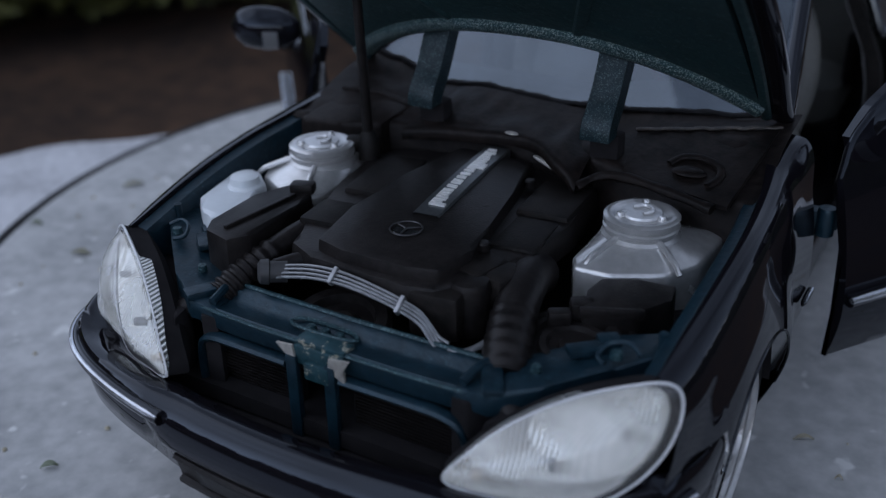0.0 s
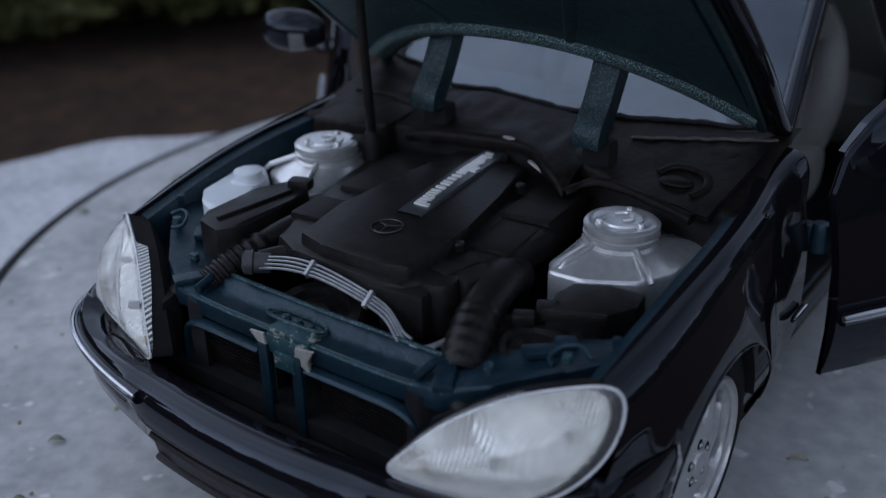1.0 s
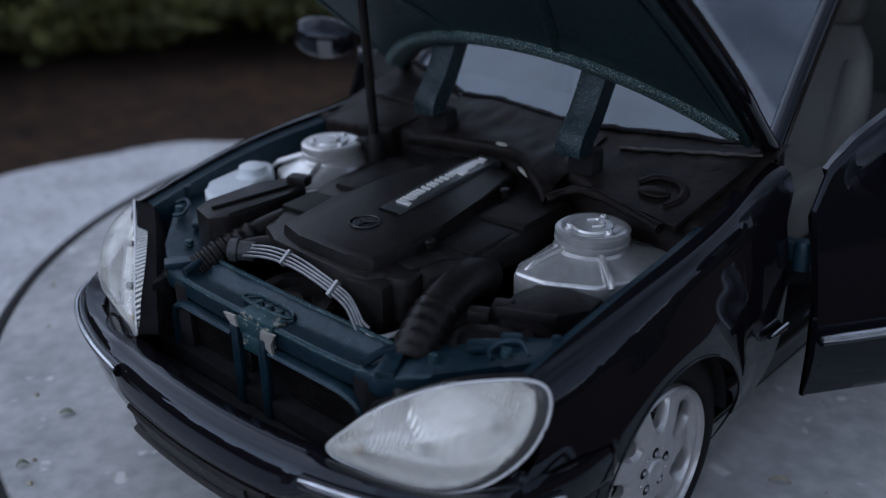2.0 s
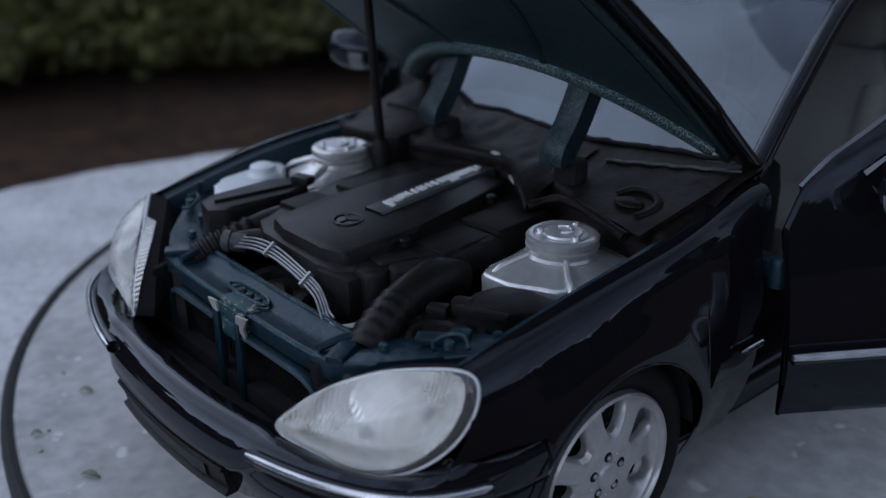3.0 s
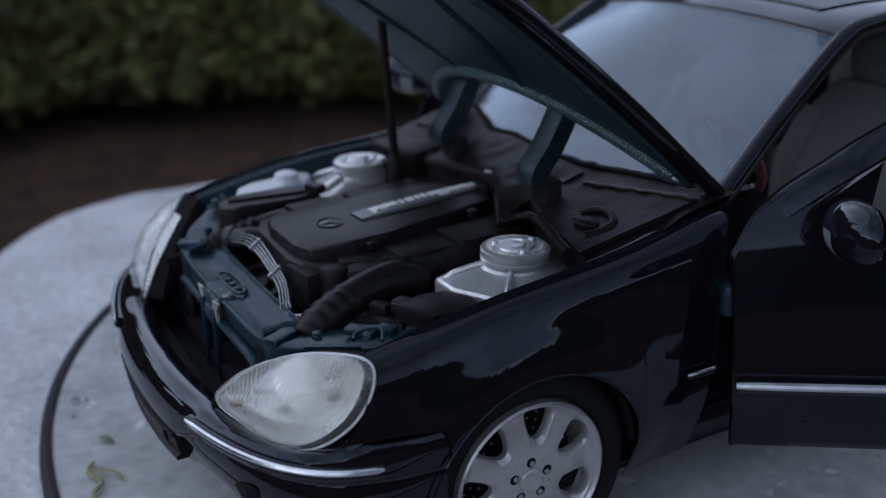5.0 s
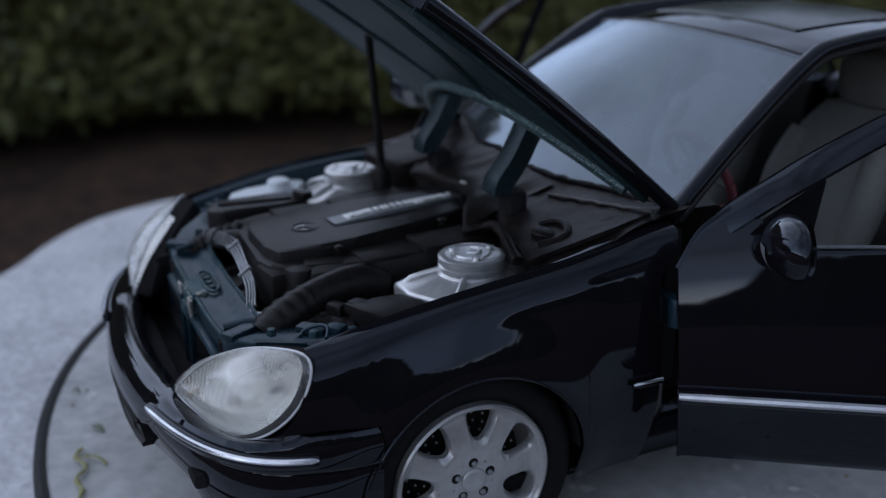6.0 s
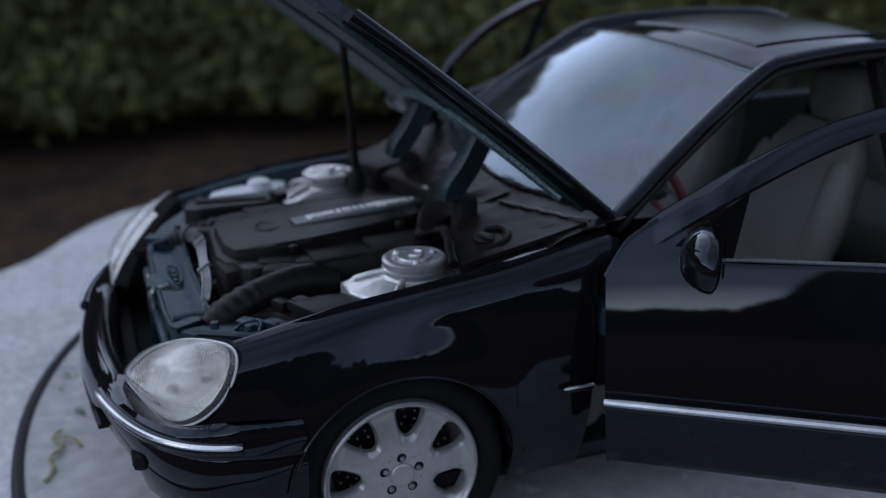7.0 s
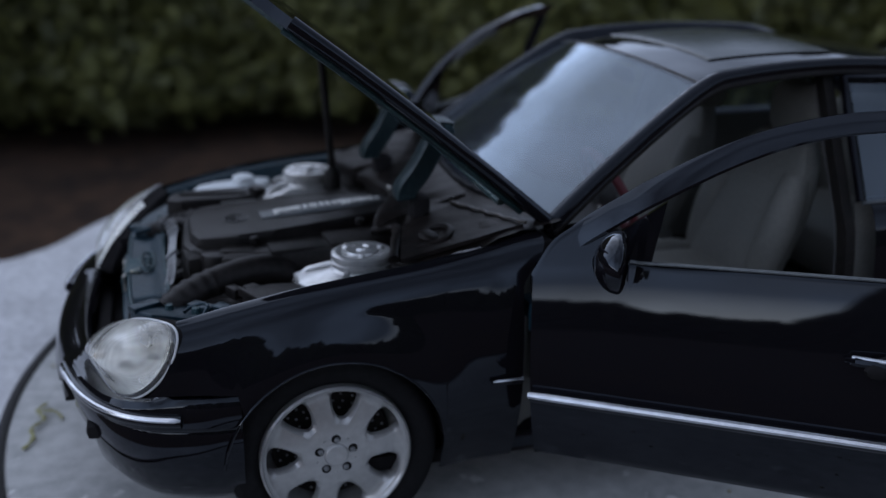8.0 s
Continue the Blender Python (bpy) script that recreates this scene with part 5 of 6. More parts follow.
def hinge_arm(x, top, bot):
    top, bot = Vector((x, top.y, top.z)), Vector((x, bot.y, bot.z))
    b = BM()
    line = spline([(x, top.y + 0.01, top.z + 0.05), top, (x, lerp(top.y, bot.y, 0.35) + 0.008, lerp(top.z, bot.z, 0.35)), (x, lerp(top.y, bot.y, 0.7) + 0.010, lerp(top.z, bot.z, 0.7)), bot, (x, bot.y - 0.004, bot.z - 0.025)], 24)
    rows = []
    for i, q in enumerate(line):
        d = (line[min(23, i + 1)] - line[max(0, i - 1)]).normalized()
        n = Vector((1, 0, 0)).cross(d).normalized()
        w = curve1([(0, 0.062), (0.2, 0.048), (0.6, 0.045), (0.85, 0.046), (1, 0.046)], i / 23)
        rows.append([q + Vector((a * w, 0, 0)) + n * h for a, h in ((-1, -0.05), (-1, 0.012), (-0.85, 0.018), (0.85, 0.018), (1, 0.012), (1, -0.05), (0.9, -0.052), (-0.9, -0.052))])
    grid(b, rows, close_v=True, cap=True)
    arm = part("hinge_arm", b, ARM, bonnet, "speckled dark teal bonnet hinge arm")
    b = BM()
    box(b, (x - 0.012, bot.y - 0.034, bot.z - 0.012), (0.045, 0.02, 0.022), 0.006, 0, 30)
    part("chipped_end", b, LATCH_WORN, arm)
    b = BM()
    box(b, (x, top.y - 0.0, top.z + 0.02), (0.12, 0.05, 0.05), 0.012, 0, 30)
    part("hinge_foot", b, TEAL_WORN, arm)
    b = BM()
    box(b, (x + 0.01, bot.y + 0.03, bot.z - 0.08), (0.10, 0.07, 0.13), 0.025)
    part("hinge_socket", b, DARK, arm)


hinge_arm(0.305, Vector((0, 0.515, 1.235)), Vector((0, 0.395, 1.035)))
hinge_arm(-0.302, Vector((0, 0.515, 1.245)), Vector((0, 0.400, 1.045)))
# prop
b = BM()
top_p = bonnet_pt(-0.430, 0.70, -0.03)
tube(b, [(-0.44, 0.246, 0.88), (-0.44, 0.246, 0.93), Vector((-0.44, 0.246, 0.93)).lerp(top_p, 0.5), top_p], [0.020, 0.017, 0.016, 0.015], 12)
rod = part("bonnet_prop", b, PLASTIC, car, "thin black bonnet prop rod")
b = BM()
lathe(b, [(0.001, 0.05), (0.02, 0.045), (0.034, 0.02), (0.036, -0.05)], (-0.44, 0.246, 0.90), (0, 0, 1), 16)
box(b, (-0.48, 0.24, 0.905), (0.07, 0.05, 0.03), 0.008, 20)
part("prop_foot", b, PLASTIC_DULL, rod)

# ---- cabin: glass, roof, pillars ----
A_LOW, A_TOP = Vector((0.745, 0.745, 1.02)), Vector((0.628, 1.36, 1.415))


def screen_pt(k, f):
    """k -1..1 across, f 0..1 up the windscreen."""
    e = k * k
    lo = Vector((k * 0.745, 0.60 + 0.165 * e, 0.955 + 0.065 * e))
    hi = Vector((k * 0.605, 1.30 + 0.055 * e, 1.462 - 0.045 * e))
    p = lo.lerp(hi, f)
    bulge = 0.02 * math.sin(math.pi * f)
    return p + Vector((0, -0.5, 0.85)) * bulge


b = BM()
rows = [[screen_pt(i / 15 - 1, j / 16) for j in range(17)] for i in range(31)]
shell(b, rows, 0.010)
ws = part("windscreen", b, WINDOW, car, "clear windscreen reflecting the sky", smooth=80)
ws.visible_shadow = False
b = BM()
tube(b, [screen_pt(i / 15 - 1, 0.0) + Vector((0, -0.012, 0.0)) for i in range(31)], 0.018, 8)
part("screen_seal", b, PLASTIC, ws, "black rubber seal")
b = BM()
tube(b, [screen_pt(i / 15 - 1, 1.0) + Vector((0, 0.004, 0.006)) for i in range(31)], 0.010, 8)
part("screen_seal", b, PLASTIC, ws, "black rubber seal")
b = BM()
tube(b, [(-0.55, 0.70, 0.985), (-0.2, 0.66, 0.985), (0.15, 0.66, 0.985), (0.45, 0.70, 0.985)], 0.010, 6)
part("wiper", b, PLASTIC, car, "black wiper blade")

# roof skin with sunroof
ROOF_Z = [(1.3, 1.462), (1.5, 1.493), (1.8, 1.510), (2.1, 1.505), (2.4, 1.478), (2.62, 1.43)]
RAIL = [(0.74, 0.775, 1.0), (0.742, 0.80, 1.03), (0.70, 1.03, 1.205), (0.645, 1.34, 1.408), (0.635, 1.5, 1.452), (0.632, 1.8, 1.475), (0.628, 2.1, 1.468), (0.625, 2.4, 1.435), (0.66, 2.75, 1.29), (0.72, 3.1, 1.10), (0.76, 3.25, 1.03)]


def roof_w(y):
    return curve1([(1.3, 0.60), (1.5, 0.617), (1.8, 0.62), (2.4, 0.61), (2.62, 0.60)], y)


b = BM()
rows = []
for i in range(41):
    k = i / 20 - 1
    row = []
    for j in range(25):
        y = lerp(1.30 + 0.055 * k * k, 2.62, j / 24)
        z = curve1(ROOF_Z, y) - 0.045 * abs(k) ** 2.2
        row.append(Vector((k * roof_w(y), y, z)))
    rows.append(row)
shell(b, rows, -0.02)
roof = part("roof", b, PAINT, car, "glossy black-blue roof", smooth=60)
b = BM()
rows = []
for i in range(21):
    k = (i / 10 - 1) * 0.66
    rows.append([Vector((k * 0.615, y, curve1(ROOF_Z, y) - 0.045 * abs(k) ** 2.2 + h)) for y, h in [(1.50, 0.001), (1.505, 0.005)] + [(lerp(1.52, 2.02, j / 10), 0.006) for j in range(11)] + [(2.035, 0.005), (2.04, 0.001)]])
grid(b, rows)
part("sunroof", b, SUNGLASS, roof, "dark tinted glass sunroof", smooth=60)

for s in (1, -1):
    b = BM()
    tube(b, [Vector((s * p.x, p.y, p.z)) for p in spline(RAIL, 60)], [0.040] * 18 + [0.040 - 0.0007 * i for i in range(12)] + [0.032 + 0.0008 * i for i in range(30)], 12, 0.8)
    part("roof_rail", b, PAINT, car, "black-blue pillar and roof rail")
    b = BM()
    tube(b, [Vector((s * (p.x + 0.022), p.y - 0.004, p.z - 0.018)) for p in spline(RAIL[:8], 40)], 0.012, 8)
    part("door_seal", b, PLASTIC, car, "black rubber door seal")
    b = BM()
    rows = [[Vector((s * (side_x(2.0, min(z, 1.02)) - 0.03 - max(0, z - 1.02) * 0.46 + dx), y, z)) for y, dx in ((1.835, -0.05), (1.835, 0), (1.875, 0), (1.875, -0.05))] for z in [lerp(0.25, 1.45, i / 14) for i in range(15)]]
    grid(b, rows, close_v=True, cap=True)
    part("middle_pillar", b, PLASTIC_DULL, car, "dull black centre pillar")
    # sill
    b = BM()
    rows = [[Vector((s * x, y, z)) for x, z in ((0.60, 0.20), (0.79, 0.20), (0.812, 0.225), (0.812, 0.285), (0.79, 0.315), (0.75, 0.32), (0.60, 0.30))] for y in [lerp(0.37, 2.60, i / 16) for i in range(17)]]
    grid(b, rows, close_v=True, cap=True)
    part("sill", b, PAINT, car, "black-blue door sill")
    # scuttle behind the wing, door jamb
    b = BM()
    rows = [[Vector((s * x, y, z)) for x, y in ((0.70, 0.62), (0.80, 0.612), (0.805, 0.64), (0.77, 0.72), (0.72, 0.78))] for z in (0.25, 0.6, 0.90, 0.945)]
    grid(b, rows, cap=False)
    part("door_jamb", b, LEATHER, car, "grey-beige door jamb and kick panel")
    b = BM()
    box(b, (s * 0.885, 0.665, 0.765), (0.17, 0.05, 0.06), 0.012, s * 6)
    lathe(b, [(0.001, 0.045), (0.024, 0.043), (0.028, 0.03), (0.028, -0.045)], (s * 0.935, 0.65, 0.765), (0, 0, 1), 16)
    part("door_hinge", b, TEAL, car, "dark teal door hinge bracket")

# rear side panels with closed rear doors
for s in (1, -1):
    b = BM()
    rows = []
    ys = [lerp(1.935, REAR_Y - ARCH_R - 0.004, i / 14) for i in range(15)] + [REAR_Y - ARCH_R * math.cos(math.pi * i / 30) for i in range(31)] + [lerp(REAR_Y + ARCH_R + 0.004, 4.12, i / 14) for i in range(15)]
    for y in ys:
        zb, zt = low_edge(y, REAR_Y, 0.25), curve1(ZT, y)
        rows.append([Vector((s * side_x(y, lerp(zb, zt, 1 - (1 - j / 20) ** 1.25)), y, lerp(zb, zt, 1 - (1 - j / 20) ** 1.25))) for j in range(21)] + [Vector((s * (curve1(XC, y) - q), y, zt + h)) for q, h in ((0.045, 0.006), (0.07, 0.006), (0.11, -0.01))])
    grid(b, rows)
    quarter = part("rear_side_panel", b, PAINT, car, "black-blue rear door and quarter panel", smooth=60)
    b = BM()
    tube(b, [(s * (side_x(y, 0.56) + 0.008), y, 0.56) for y in [lerp(1.94, 2.60, i / 10) for i in range(11)]], 0.015, 8)
    part("chrome_trim", b, CHROME, quarter, "chrome side strip")
    b = BM()
    tube(b, [(s * (side_x(2.93, z) + 0.001), 2.93 - 0.25 * max(0, 0.75 - z), z) for z in (0.72, 0.8, 0.9, 0.98, 1.03)], 0.004, 6)
    part("door_gap", b, DARK, quarter)
    b = BM()
    tube(b, [(s * (side_x(2.75, 0.83) + 0.012), y, 0.83) for y in (2.66, 2.70, 2.80, 2.86)], [0.006, 0.014, 0.014, 0.006], 8)
    part("door_handle", b, PAINT, quarter)
    # rear side glass
    b = BM()
    rows = [[Vector((s * lerp(0.845, 0.665, f) , lerp(lerp(1.90, 3.02, g), lerp(1.90, 2.62, g), f), lerp(1.03, 1.435 - 0.07 * g * g, f))) for g in (0, 0.25, 0.5, 0.75, 1)] for f in (0, 0.25, 0.5, 0.75, 1)]
    shell(b, rows, 0.008)
    q = part("rear_window", b, WINDOW, quarter, "clear rear door window", smooth=60)
    q.visible_shadow = False
    b = BM()
    tube(b, [rows[i][0] for i in range(5)] + [rows[4][j] for j in range(1, 5)] + [rows[i][4] for i in range(3, -1, -1)], 0.018, 8)
    part("window_frame", b, PAINT, quarter)
    b = BM()
    tube(b, [rows[0][j] + Vector((s * 0.006, 0, -0.004)) for j in range(5)], 0.007, 8)
    part("belt_trim", b, PLATE, quarter, "thin grey belt trim")

    # trim inside the rear door and on the pillar
    b = BM()
    shell(b, [[Vector((s * (side_x(y, min(z, 1.0)) - 0.075), y, z)) for z in (0.36, 0.5, 0.65, 0.8, 0.93, 1.02)] for y in (1.90, 2.1, 2.3, 2.55, 2.8)], 0.012)
    part("door_lining", b, LEATHER, quarter, "grey-beige rear door lining", smooth=60)
    b = BM()
    shell(b, [[Vector((s * (side_x(2.0, min(z, 1.02)) - 0.092 - max(0, z - 1.02) * 0.46), y, z)) for z in [lerp(0.3, 1.40, i / 8) for i in range(9)]] for y in (1.835, 1.85, 1.865)], 0.008)
    part("pillar_trim", b, LEATHER_DK, quarter, "dark grey pillar trim", smooth=60)

# lining under the roof
b = BM()
shell(b, [[Vector((k * 0.9 * roof_w(y), y, curve1(ROOF_Z, y) - 0.045 * abs(k) ** 2.2 - 0.032)) for y in (1.38, 1.6, 1.9, 2.2, 2.5)] for k in (-1, -0.6, -0.2, 0.2, 0.6, 1)], 0.008)
part("headliner", b, LEATHER, car, "grey-beige roof lining", smooth=60)

# boot, rear screen and tail
b = BM()
rows = []
for i in range(25):
    k = i / 12 - 1
    rows.append([Vector((k * curve1([(3.2, 0.74), (3.8, 0.70), (4.1, 0.60)], y), y, curve1([(3.2, 1.035), (3.6, 1.06), (3.95, 1.04), (4.1, 0.98), (4.14, 0.85), (4.16, 0.6)], yy) - 0.02 * k * k)) for y, yy in ((3.2, 3.2), (3.4, 3.4), (3.6, 3.6), (3.8, 3.8), (3.95, 3.95), (4.05, 4.05), (4.1, 4.1), (4.13, 4.14), (4.14, 4.16))] + [Vector((k * 0.66, 4.13, 0.3)), Vector((k * 0.66, 4.0, 0.22))])
grid(b, rows)
part("boot", b, PAINT, car, "black-blue boot lid and tail", smooth=50)
b = BM()
rows = [[Vector((k * lerp(0.60, 0.70, f), lerp(2.60, 3.22, f), lerp(1.435, 1.035, f) + 0.02 * math.sin(math.pi * f) - 0.03 * k * k * (1 - f))) for f in (0, 0.2, 0.4, 0.6, 0.8, 1)] for k in (-1, -0.66, -0.33, 0, 0.33, 0.66, 1)]
shell(b, rows, 0.008)
q = part("rear_screen", b, WINDOW, car, "clear rear window", smooth=80)
q.visible_shadow = False
b = BM()
box(b, (0, 1.9, 0.235), (1.62, 3.6, 0.05))
part("underbody", b, DARK, car)
for s in (1, -1):
    b = BM()
    box(b, (s * 0.64, REAR_Y, 0.55), (0.02, 0.8, 0.6))
    part("rear_wheel_housing", b, DARK, car)

# interior
b = BM()
rows = []
for i in range(25):
    x = lerp(-0.66, 0.66, i / 24)
    cl = 0.05 * math.exp(-((x - 0.36) / 0.2) ** 2)
    rows.append([Vector((x, y, z)) for y, z in ((0.66, 0.93), (0.76, 0.965), (0.90, 0.975 + cl * 0.4), (1.0, 0.97 + cl), (1.06, 0.93 + cl), (1.08, 0.85), (1.07, 0.62), (0.85, 0.58))])
grid(b, rows)
part("dashboard", b, LEATHER_DK, car, "dark grey dashboard", smooth=60)
b = BM()
box(b, (0.0, 1.25, 0.52), (0.24, 0.75, 0.26), 0.04)
part("centre_console", b, LEATHER_DK, car, "dark centre console")
b = BM()
SWC, SWN = Vector((0.37, 1.15, 1.0)), Vector((0, 0.88, 0.47)).normalized()
su = Vector((1, 0, 0))
sv = SWN.cross(su).normalized()
tube(b, [SWC + su * 0.165 * math.cos(a) + sv * 0.165 * math.sin(a) for a in (k * math.tau / 40 for k in range(41))], 0.017, 10, cap=False)
wheel = part("steering_wheel", b, RED, car, "dark red steering wheel")
b = BM()
lathe(b, [(0.001, 0.02), (0.05, 0.018), (0.065, 0.0), (0.06, -0.03), (0.03, -0.06), (0.03, -0.2)], SWC, SWN, 20)
part("wheel_boss", b, LEATHER_DK, wheel)
for a in (10, 170, 250, 290):
    b = BM()
    tube(b, [SWC + (su * math.cos(radians(a)) + sv * math.sin(radians(a))) * r for r in (0.04, 0.16)], 0.014, 8, 0.6)
    part("wheel_spoke", b, LEATHER_DK, wheel)


def seat(x, y):
    b = BM()
    blob(b, (x, y + 0.02, 0.56), (0.26, 0.29, 0.12), 24, 12, 0.55)
    st = part("front_seat", b, LEATHER, car, "grey-beige leather front seat")
    b = BM()
    rows = []
    for i in range(13):
        f = i / 12
        c = Vector((x, lerp(y + 0.25, y + 0.47, f), lerp(0.60, 1.17, f)))
        w = curve1([(0, 0.235), (0.4, 0.26), (0.8, 0.24), (1, 0.16)], f)
        d = curve1([(0, 0.11), (0.5, 0.10), (1, 0.05)], f)
        rows.append([c + Vector((w * math.copysign(abs(math.cos(a)) ** 0.6, math.cos(a)), d * math.copysign(abs(math.sin(a)) ** 0.7, math.sin(a)) - 0.03 * abs(math.cos(a)) ** 3, 0)) for a in (k * math.tau / 24 for k in range(24))])
    grid(b, rows, close_v=True, cap=True)
    part("backrest", b, LEATHER, st)
    b = BM()
    blob(b, (x, y + 0.50, 1.265), (0.155, 0.065, 0.115), 20, 10, 0.6)
    part("headrest", b, LEATHER, st)
    for dx in (-0.06, 0.06):
        b = BM()
        tube(b, [(x + dx, y + 0.48, 1.12), (x + dx, y + 0.49, 1.22)], 0.010, 8)
        part("headrest_post", b, CHROME, st)
    for sx in (-1, 1):
        b = BM()
        blob(b, (x + sx * 0.225, y + 0.01, 0.585), (0.06, 0.27, 0.11), 14, 8, 0.6)
        part("seat_bolster", b, LEATHER, st)
        b = BM()
        tube(b, spline([(x + sx * 0.20, y + 0.22, 0.62), (x + sx * 0.225, y + 0.29, 0.85), (x + sx * 0.20, y + 0.37, 1.05)], 14), [0.05 + 0.02 * math.sin(math.pi * i / 13) for i in range(14)], 10)
        part("back_bolster", b, LEATHER, st)


seat(0.37, 1.46)
seat(-0.37, 1.46)
b = BM()
blob(b, (0, 2.62, 0.55), (0.66, 0.28, 0.14), 28, 10, 0.5)
rs = part("rear_seat", b, LEATHER, car, "grey-beige leather rear bench")
b = BM()
blob(b, (0, 2.92, 0.85), (0.66, 0.12, 0.34), 28, 12, 0.5)
part("backrest", b, LEATHER, rs)
for x in (-0.4, 0, 0.4):
    b = BM()
    blob(b, (x, 2.93, 1.22), (0.12, 0.05, 0.08), 16, 8, 0.6)
    part("headrest", b, LEATHER, rs)
b = BM()
blob(b, (0.0, 1.36, 1.375), (0.10, 0.02, 0.035), 16, 8, 0.6)
part("rear_mirror", b, PLASTIC, car, "black inside mirror")


# ---- open front doors ----
DT, DH, DA = Vector((0.974, 0.627)), Vector((0.87, 0.66)), radians(34.8)


def swing(p, s, angle=DA, shift=DT):
    """Closed position to open position; s is the side."""
    dx, dy = p[0] - DH.x, p[1] - DH.y
    c, n = math.cos(angle), math.sin(angle)
    return Vector((s * (shift.x + dx * c + dy * n), shift.y - dx * n + dy * c, p[2]))


FRAME_OUT = [(0.838, 0.70, 1.020), (0.812, 0.78, 1.100), (0.802, 0.88, 1.173), (0.788, 0.993, 1.250), (0.738, 1.20, 1.360), (0.69, 1.38, 1.422), (0.668, 1.55, 1.457), (0.656, 1.75, 1.474), (0.66, 1.925, 1.472)]
FRAME_IN = [(0.852, 0.72, 0.950), (0.846, 0.80, 1.024), (0.842, 0.895, 1.097), (0.838, 1.006, 1.174), (0.775, 1.207, 1.287), (0.724, 1.385, 1.360), (0.70, 1.56, 1.400), (0.688, 1.75, 1.415), (0.70, 1.90, 1.405)]


def front_sweep(y, z):
    """The door's front edge leans back towards the sill."""
    return lerp(0.042, 0.008, min(1, max(0, (z - 0.32) / 0.6))) * max(0, 1 - (y - 0.638) / 0.3)


def front_door(s, angle=DA, shift=DT, lift=0.0):
    S = lambda p: swing((p[0], p[1], p[2] + lift), s, angle, shift)
    y0, y1 = 0.638, 1.925
    b = BM()
    rows = []
    for i in range(53):
        y = lerp(y0, y1, (i / 52) ** 1.5)
        belt = curve1([(0.63, 0.955), (0.9, 0.985), (1.3, 1.005), (1.95, 1.03)], y)
        zt = curve1([(0.63, 0.90), (0.645, 0.93), (0.69, 1.015), (0.74, 1.060), (0.80, 1.100), (0.835, 1.095), (0.88, 1.04), (0.93, 0.990), (1.3, 1.005), (1.95, 1.03)], y)
        row = []
        for j in range(33):
            z = lerp(0.322, zt, 1 - (1 - j / 32) ** 1.15)
            v = (z - 0.2) / (belt - 0.2)
            w = 0.936 - 0.076 * max(0, (min(v, 1.0) - 0.45) / 0.55) ** 1.7 - 0.095 * max(0.0, (0.42 - v) / 0.42) ** 1.7 - 0.36 * max(0, z - belt)
            row.append(S((w, y + front_sweep(y, z), z)))
        thin = lerp(0.92, 0.0, min(1, (y - y0) / 0.16)) if y < y0 + 0.16 else 0.0
        inside = lambda x: lerp(x, 0.895 if x < 0.84 else 0.90, thin)
        row += [S((w - 0.006, y, zt + 0.005)), S((w - 0.014, y, zt + 0.003)), S((w - 0.022, y, zt - 0.02)), S((inside(0.82), y + front_sweep(y, 0.7), 0.7)), S((inside(0.82), y + front_sweep(y, 0.33), 0.335)), S((inside(0.84), y + front_sweep(y, 0.33), 0.318)), S((0.875, y + front_sweep(y, 0.33), 0.315))]
        rows.append(row)
    grid(b, rows, close_v=True, cap=True)
    door = part("front_door", b, PAINT, car, "open glossy black-blue front door", smooth=50)
    b = BM()
    rows = []
    for i, (p, q) in enumerate(zip(spline(FRAME_OUT, 44), spline(FRAME_IN, 44))):
        sink = Vector((0.018 * max(0.0, 1 - i / 9) ** 1.3, 0, 0))          # it rises out of the skin
        p, q = p - sink, q - sink
        m = p.lerp(q, 0.5)
        rows.append([S(v) for v in (p + Vector((-0.03, 0, -0.004)), p, p.lerp(q, 0.12) + Vector((0.006, 0, 0)), m + Vector((0.009, 0, 0)), p.lerp(q, 0.88) + Vector((0.007, 0, 0)), q, q + Vector((-0.03, 0, 0)))])
    grid(b, rows, close_v=True, cap=True)
    part("window_frame", b, PAINT, door)
    b = BM()
    tube(b, [S(p) for p in ((0.68, 1.905, 1.445), (0.755, 1.915, 1.28), (0.82, 1.92, 1.12), (0.862, 1.92, 1.02))], 0.026, 10)
    part("frame_post", b, PAINT, door)
    b = BM()
    tube(b, [S((0.862, y, curve1([(0.63, 0.955), (0.9, 0.985), (1.3, 1.005), (1.95, 1.03)], y) + 0.006)) for y in [lerp(0.96, 1.91, i / 16) for i in range(17)]], 0.006, 8)
    part("belt_trim", b, PLATE, door, "thin grey belt trim")
    b = BM()
    tube(b, [S((0.948, y, 0.545 + 0.012 * (y - 0.64))) for y in [lerp(0.672, 1.91, i / 20) for i in range(21)]], 0.024, 10, 0.8)
    part("side_moulding", b, PAINT, door, "glossy black rub strip")
    b = BM()
    tube(b, [S((0.966, y, 0.556 + 0.012 * (y - 0.64))) for y in [lerp(0.667, 1.912, i / 20) for i in range(21)]], [0.010] + [0.0122] * 19 + [0.010], 8)
    part("chrome_trim", b, CHROME, door, "bright chrome side strip")
    b = BM()
    tube(b, [S((0.922, y, 0.475 + 0.012 * (y - 0.64))) for y in [lerp(0.70, 1.90, i / 16) for i in range(17)]], 0.005, 6)
    part("pressed_line", b, PAINT, door)
    b = BM()
    tube(b, [S(p) for p in ((0.925, 1.565, 0.80), (0.944, 1.59, 0.806), (0.95, 1.68, 0.808), (0.946, 1.78, 0.808), (0.925, 1.80, 0.80))], [0.008, 0.014, 0.016, 0.014, 0.008], 8)
    hd = part("door_handle", b, PAINT, door)
    b = BM()
    tube(b, [S(p) for p in ((0.938, 1.58, 0.816), (0.958, 1.66, 0.822), (0.952, 1.78, 0.82))], 0.006, 8)
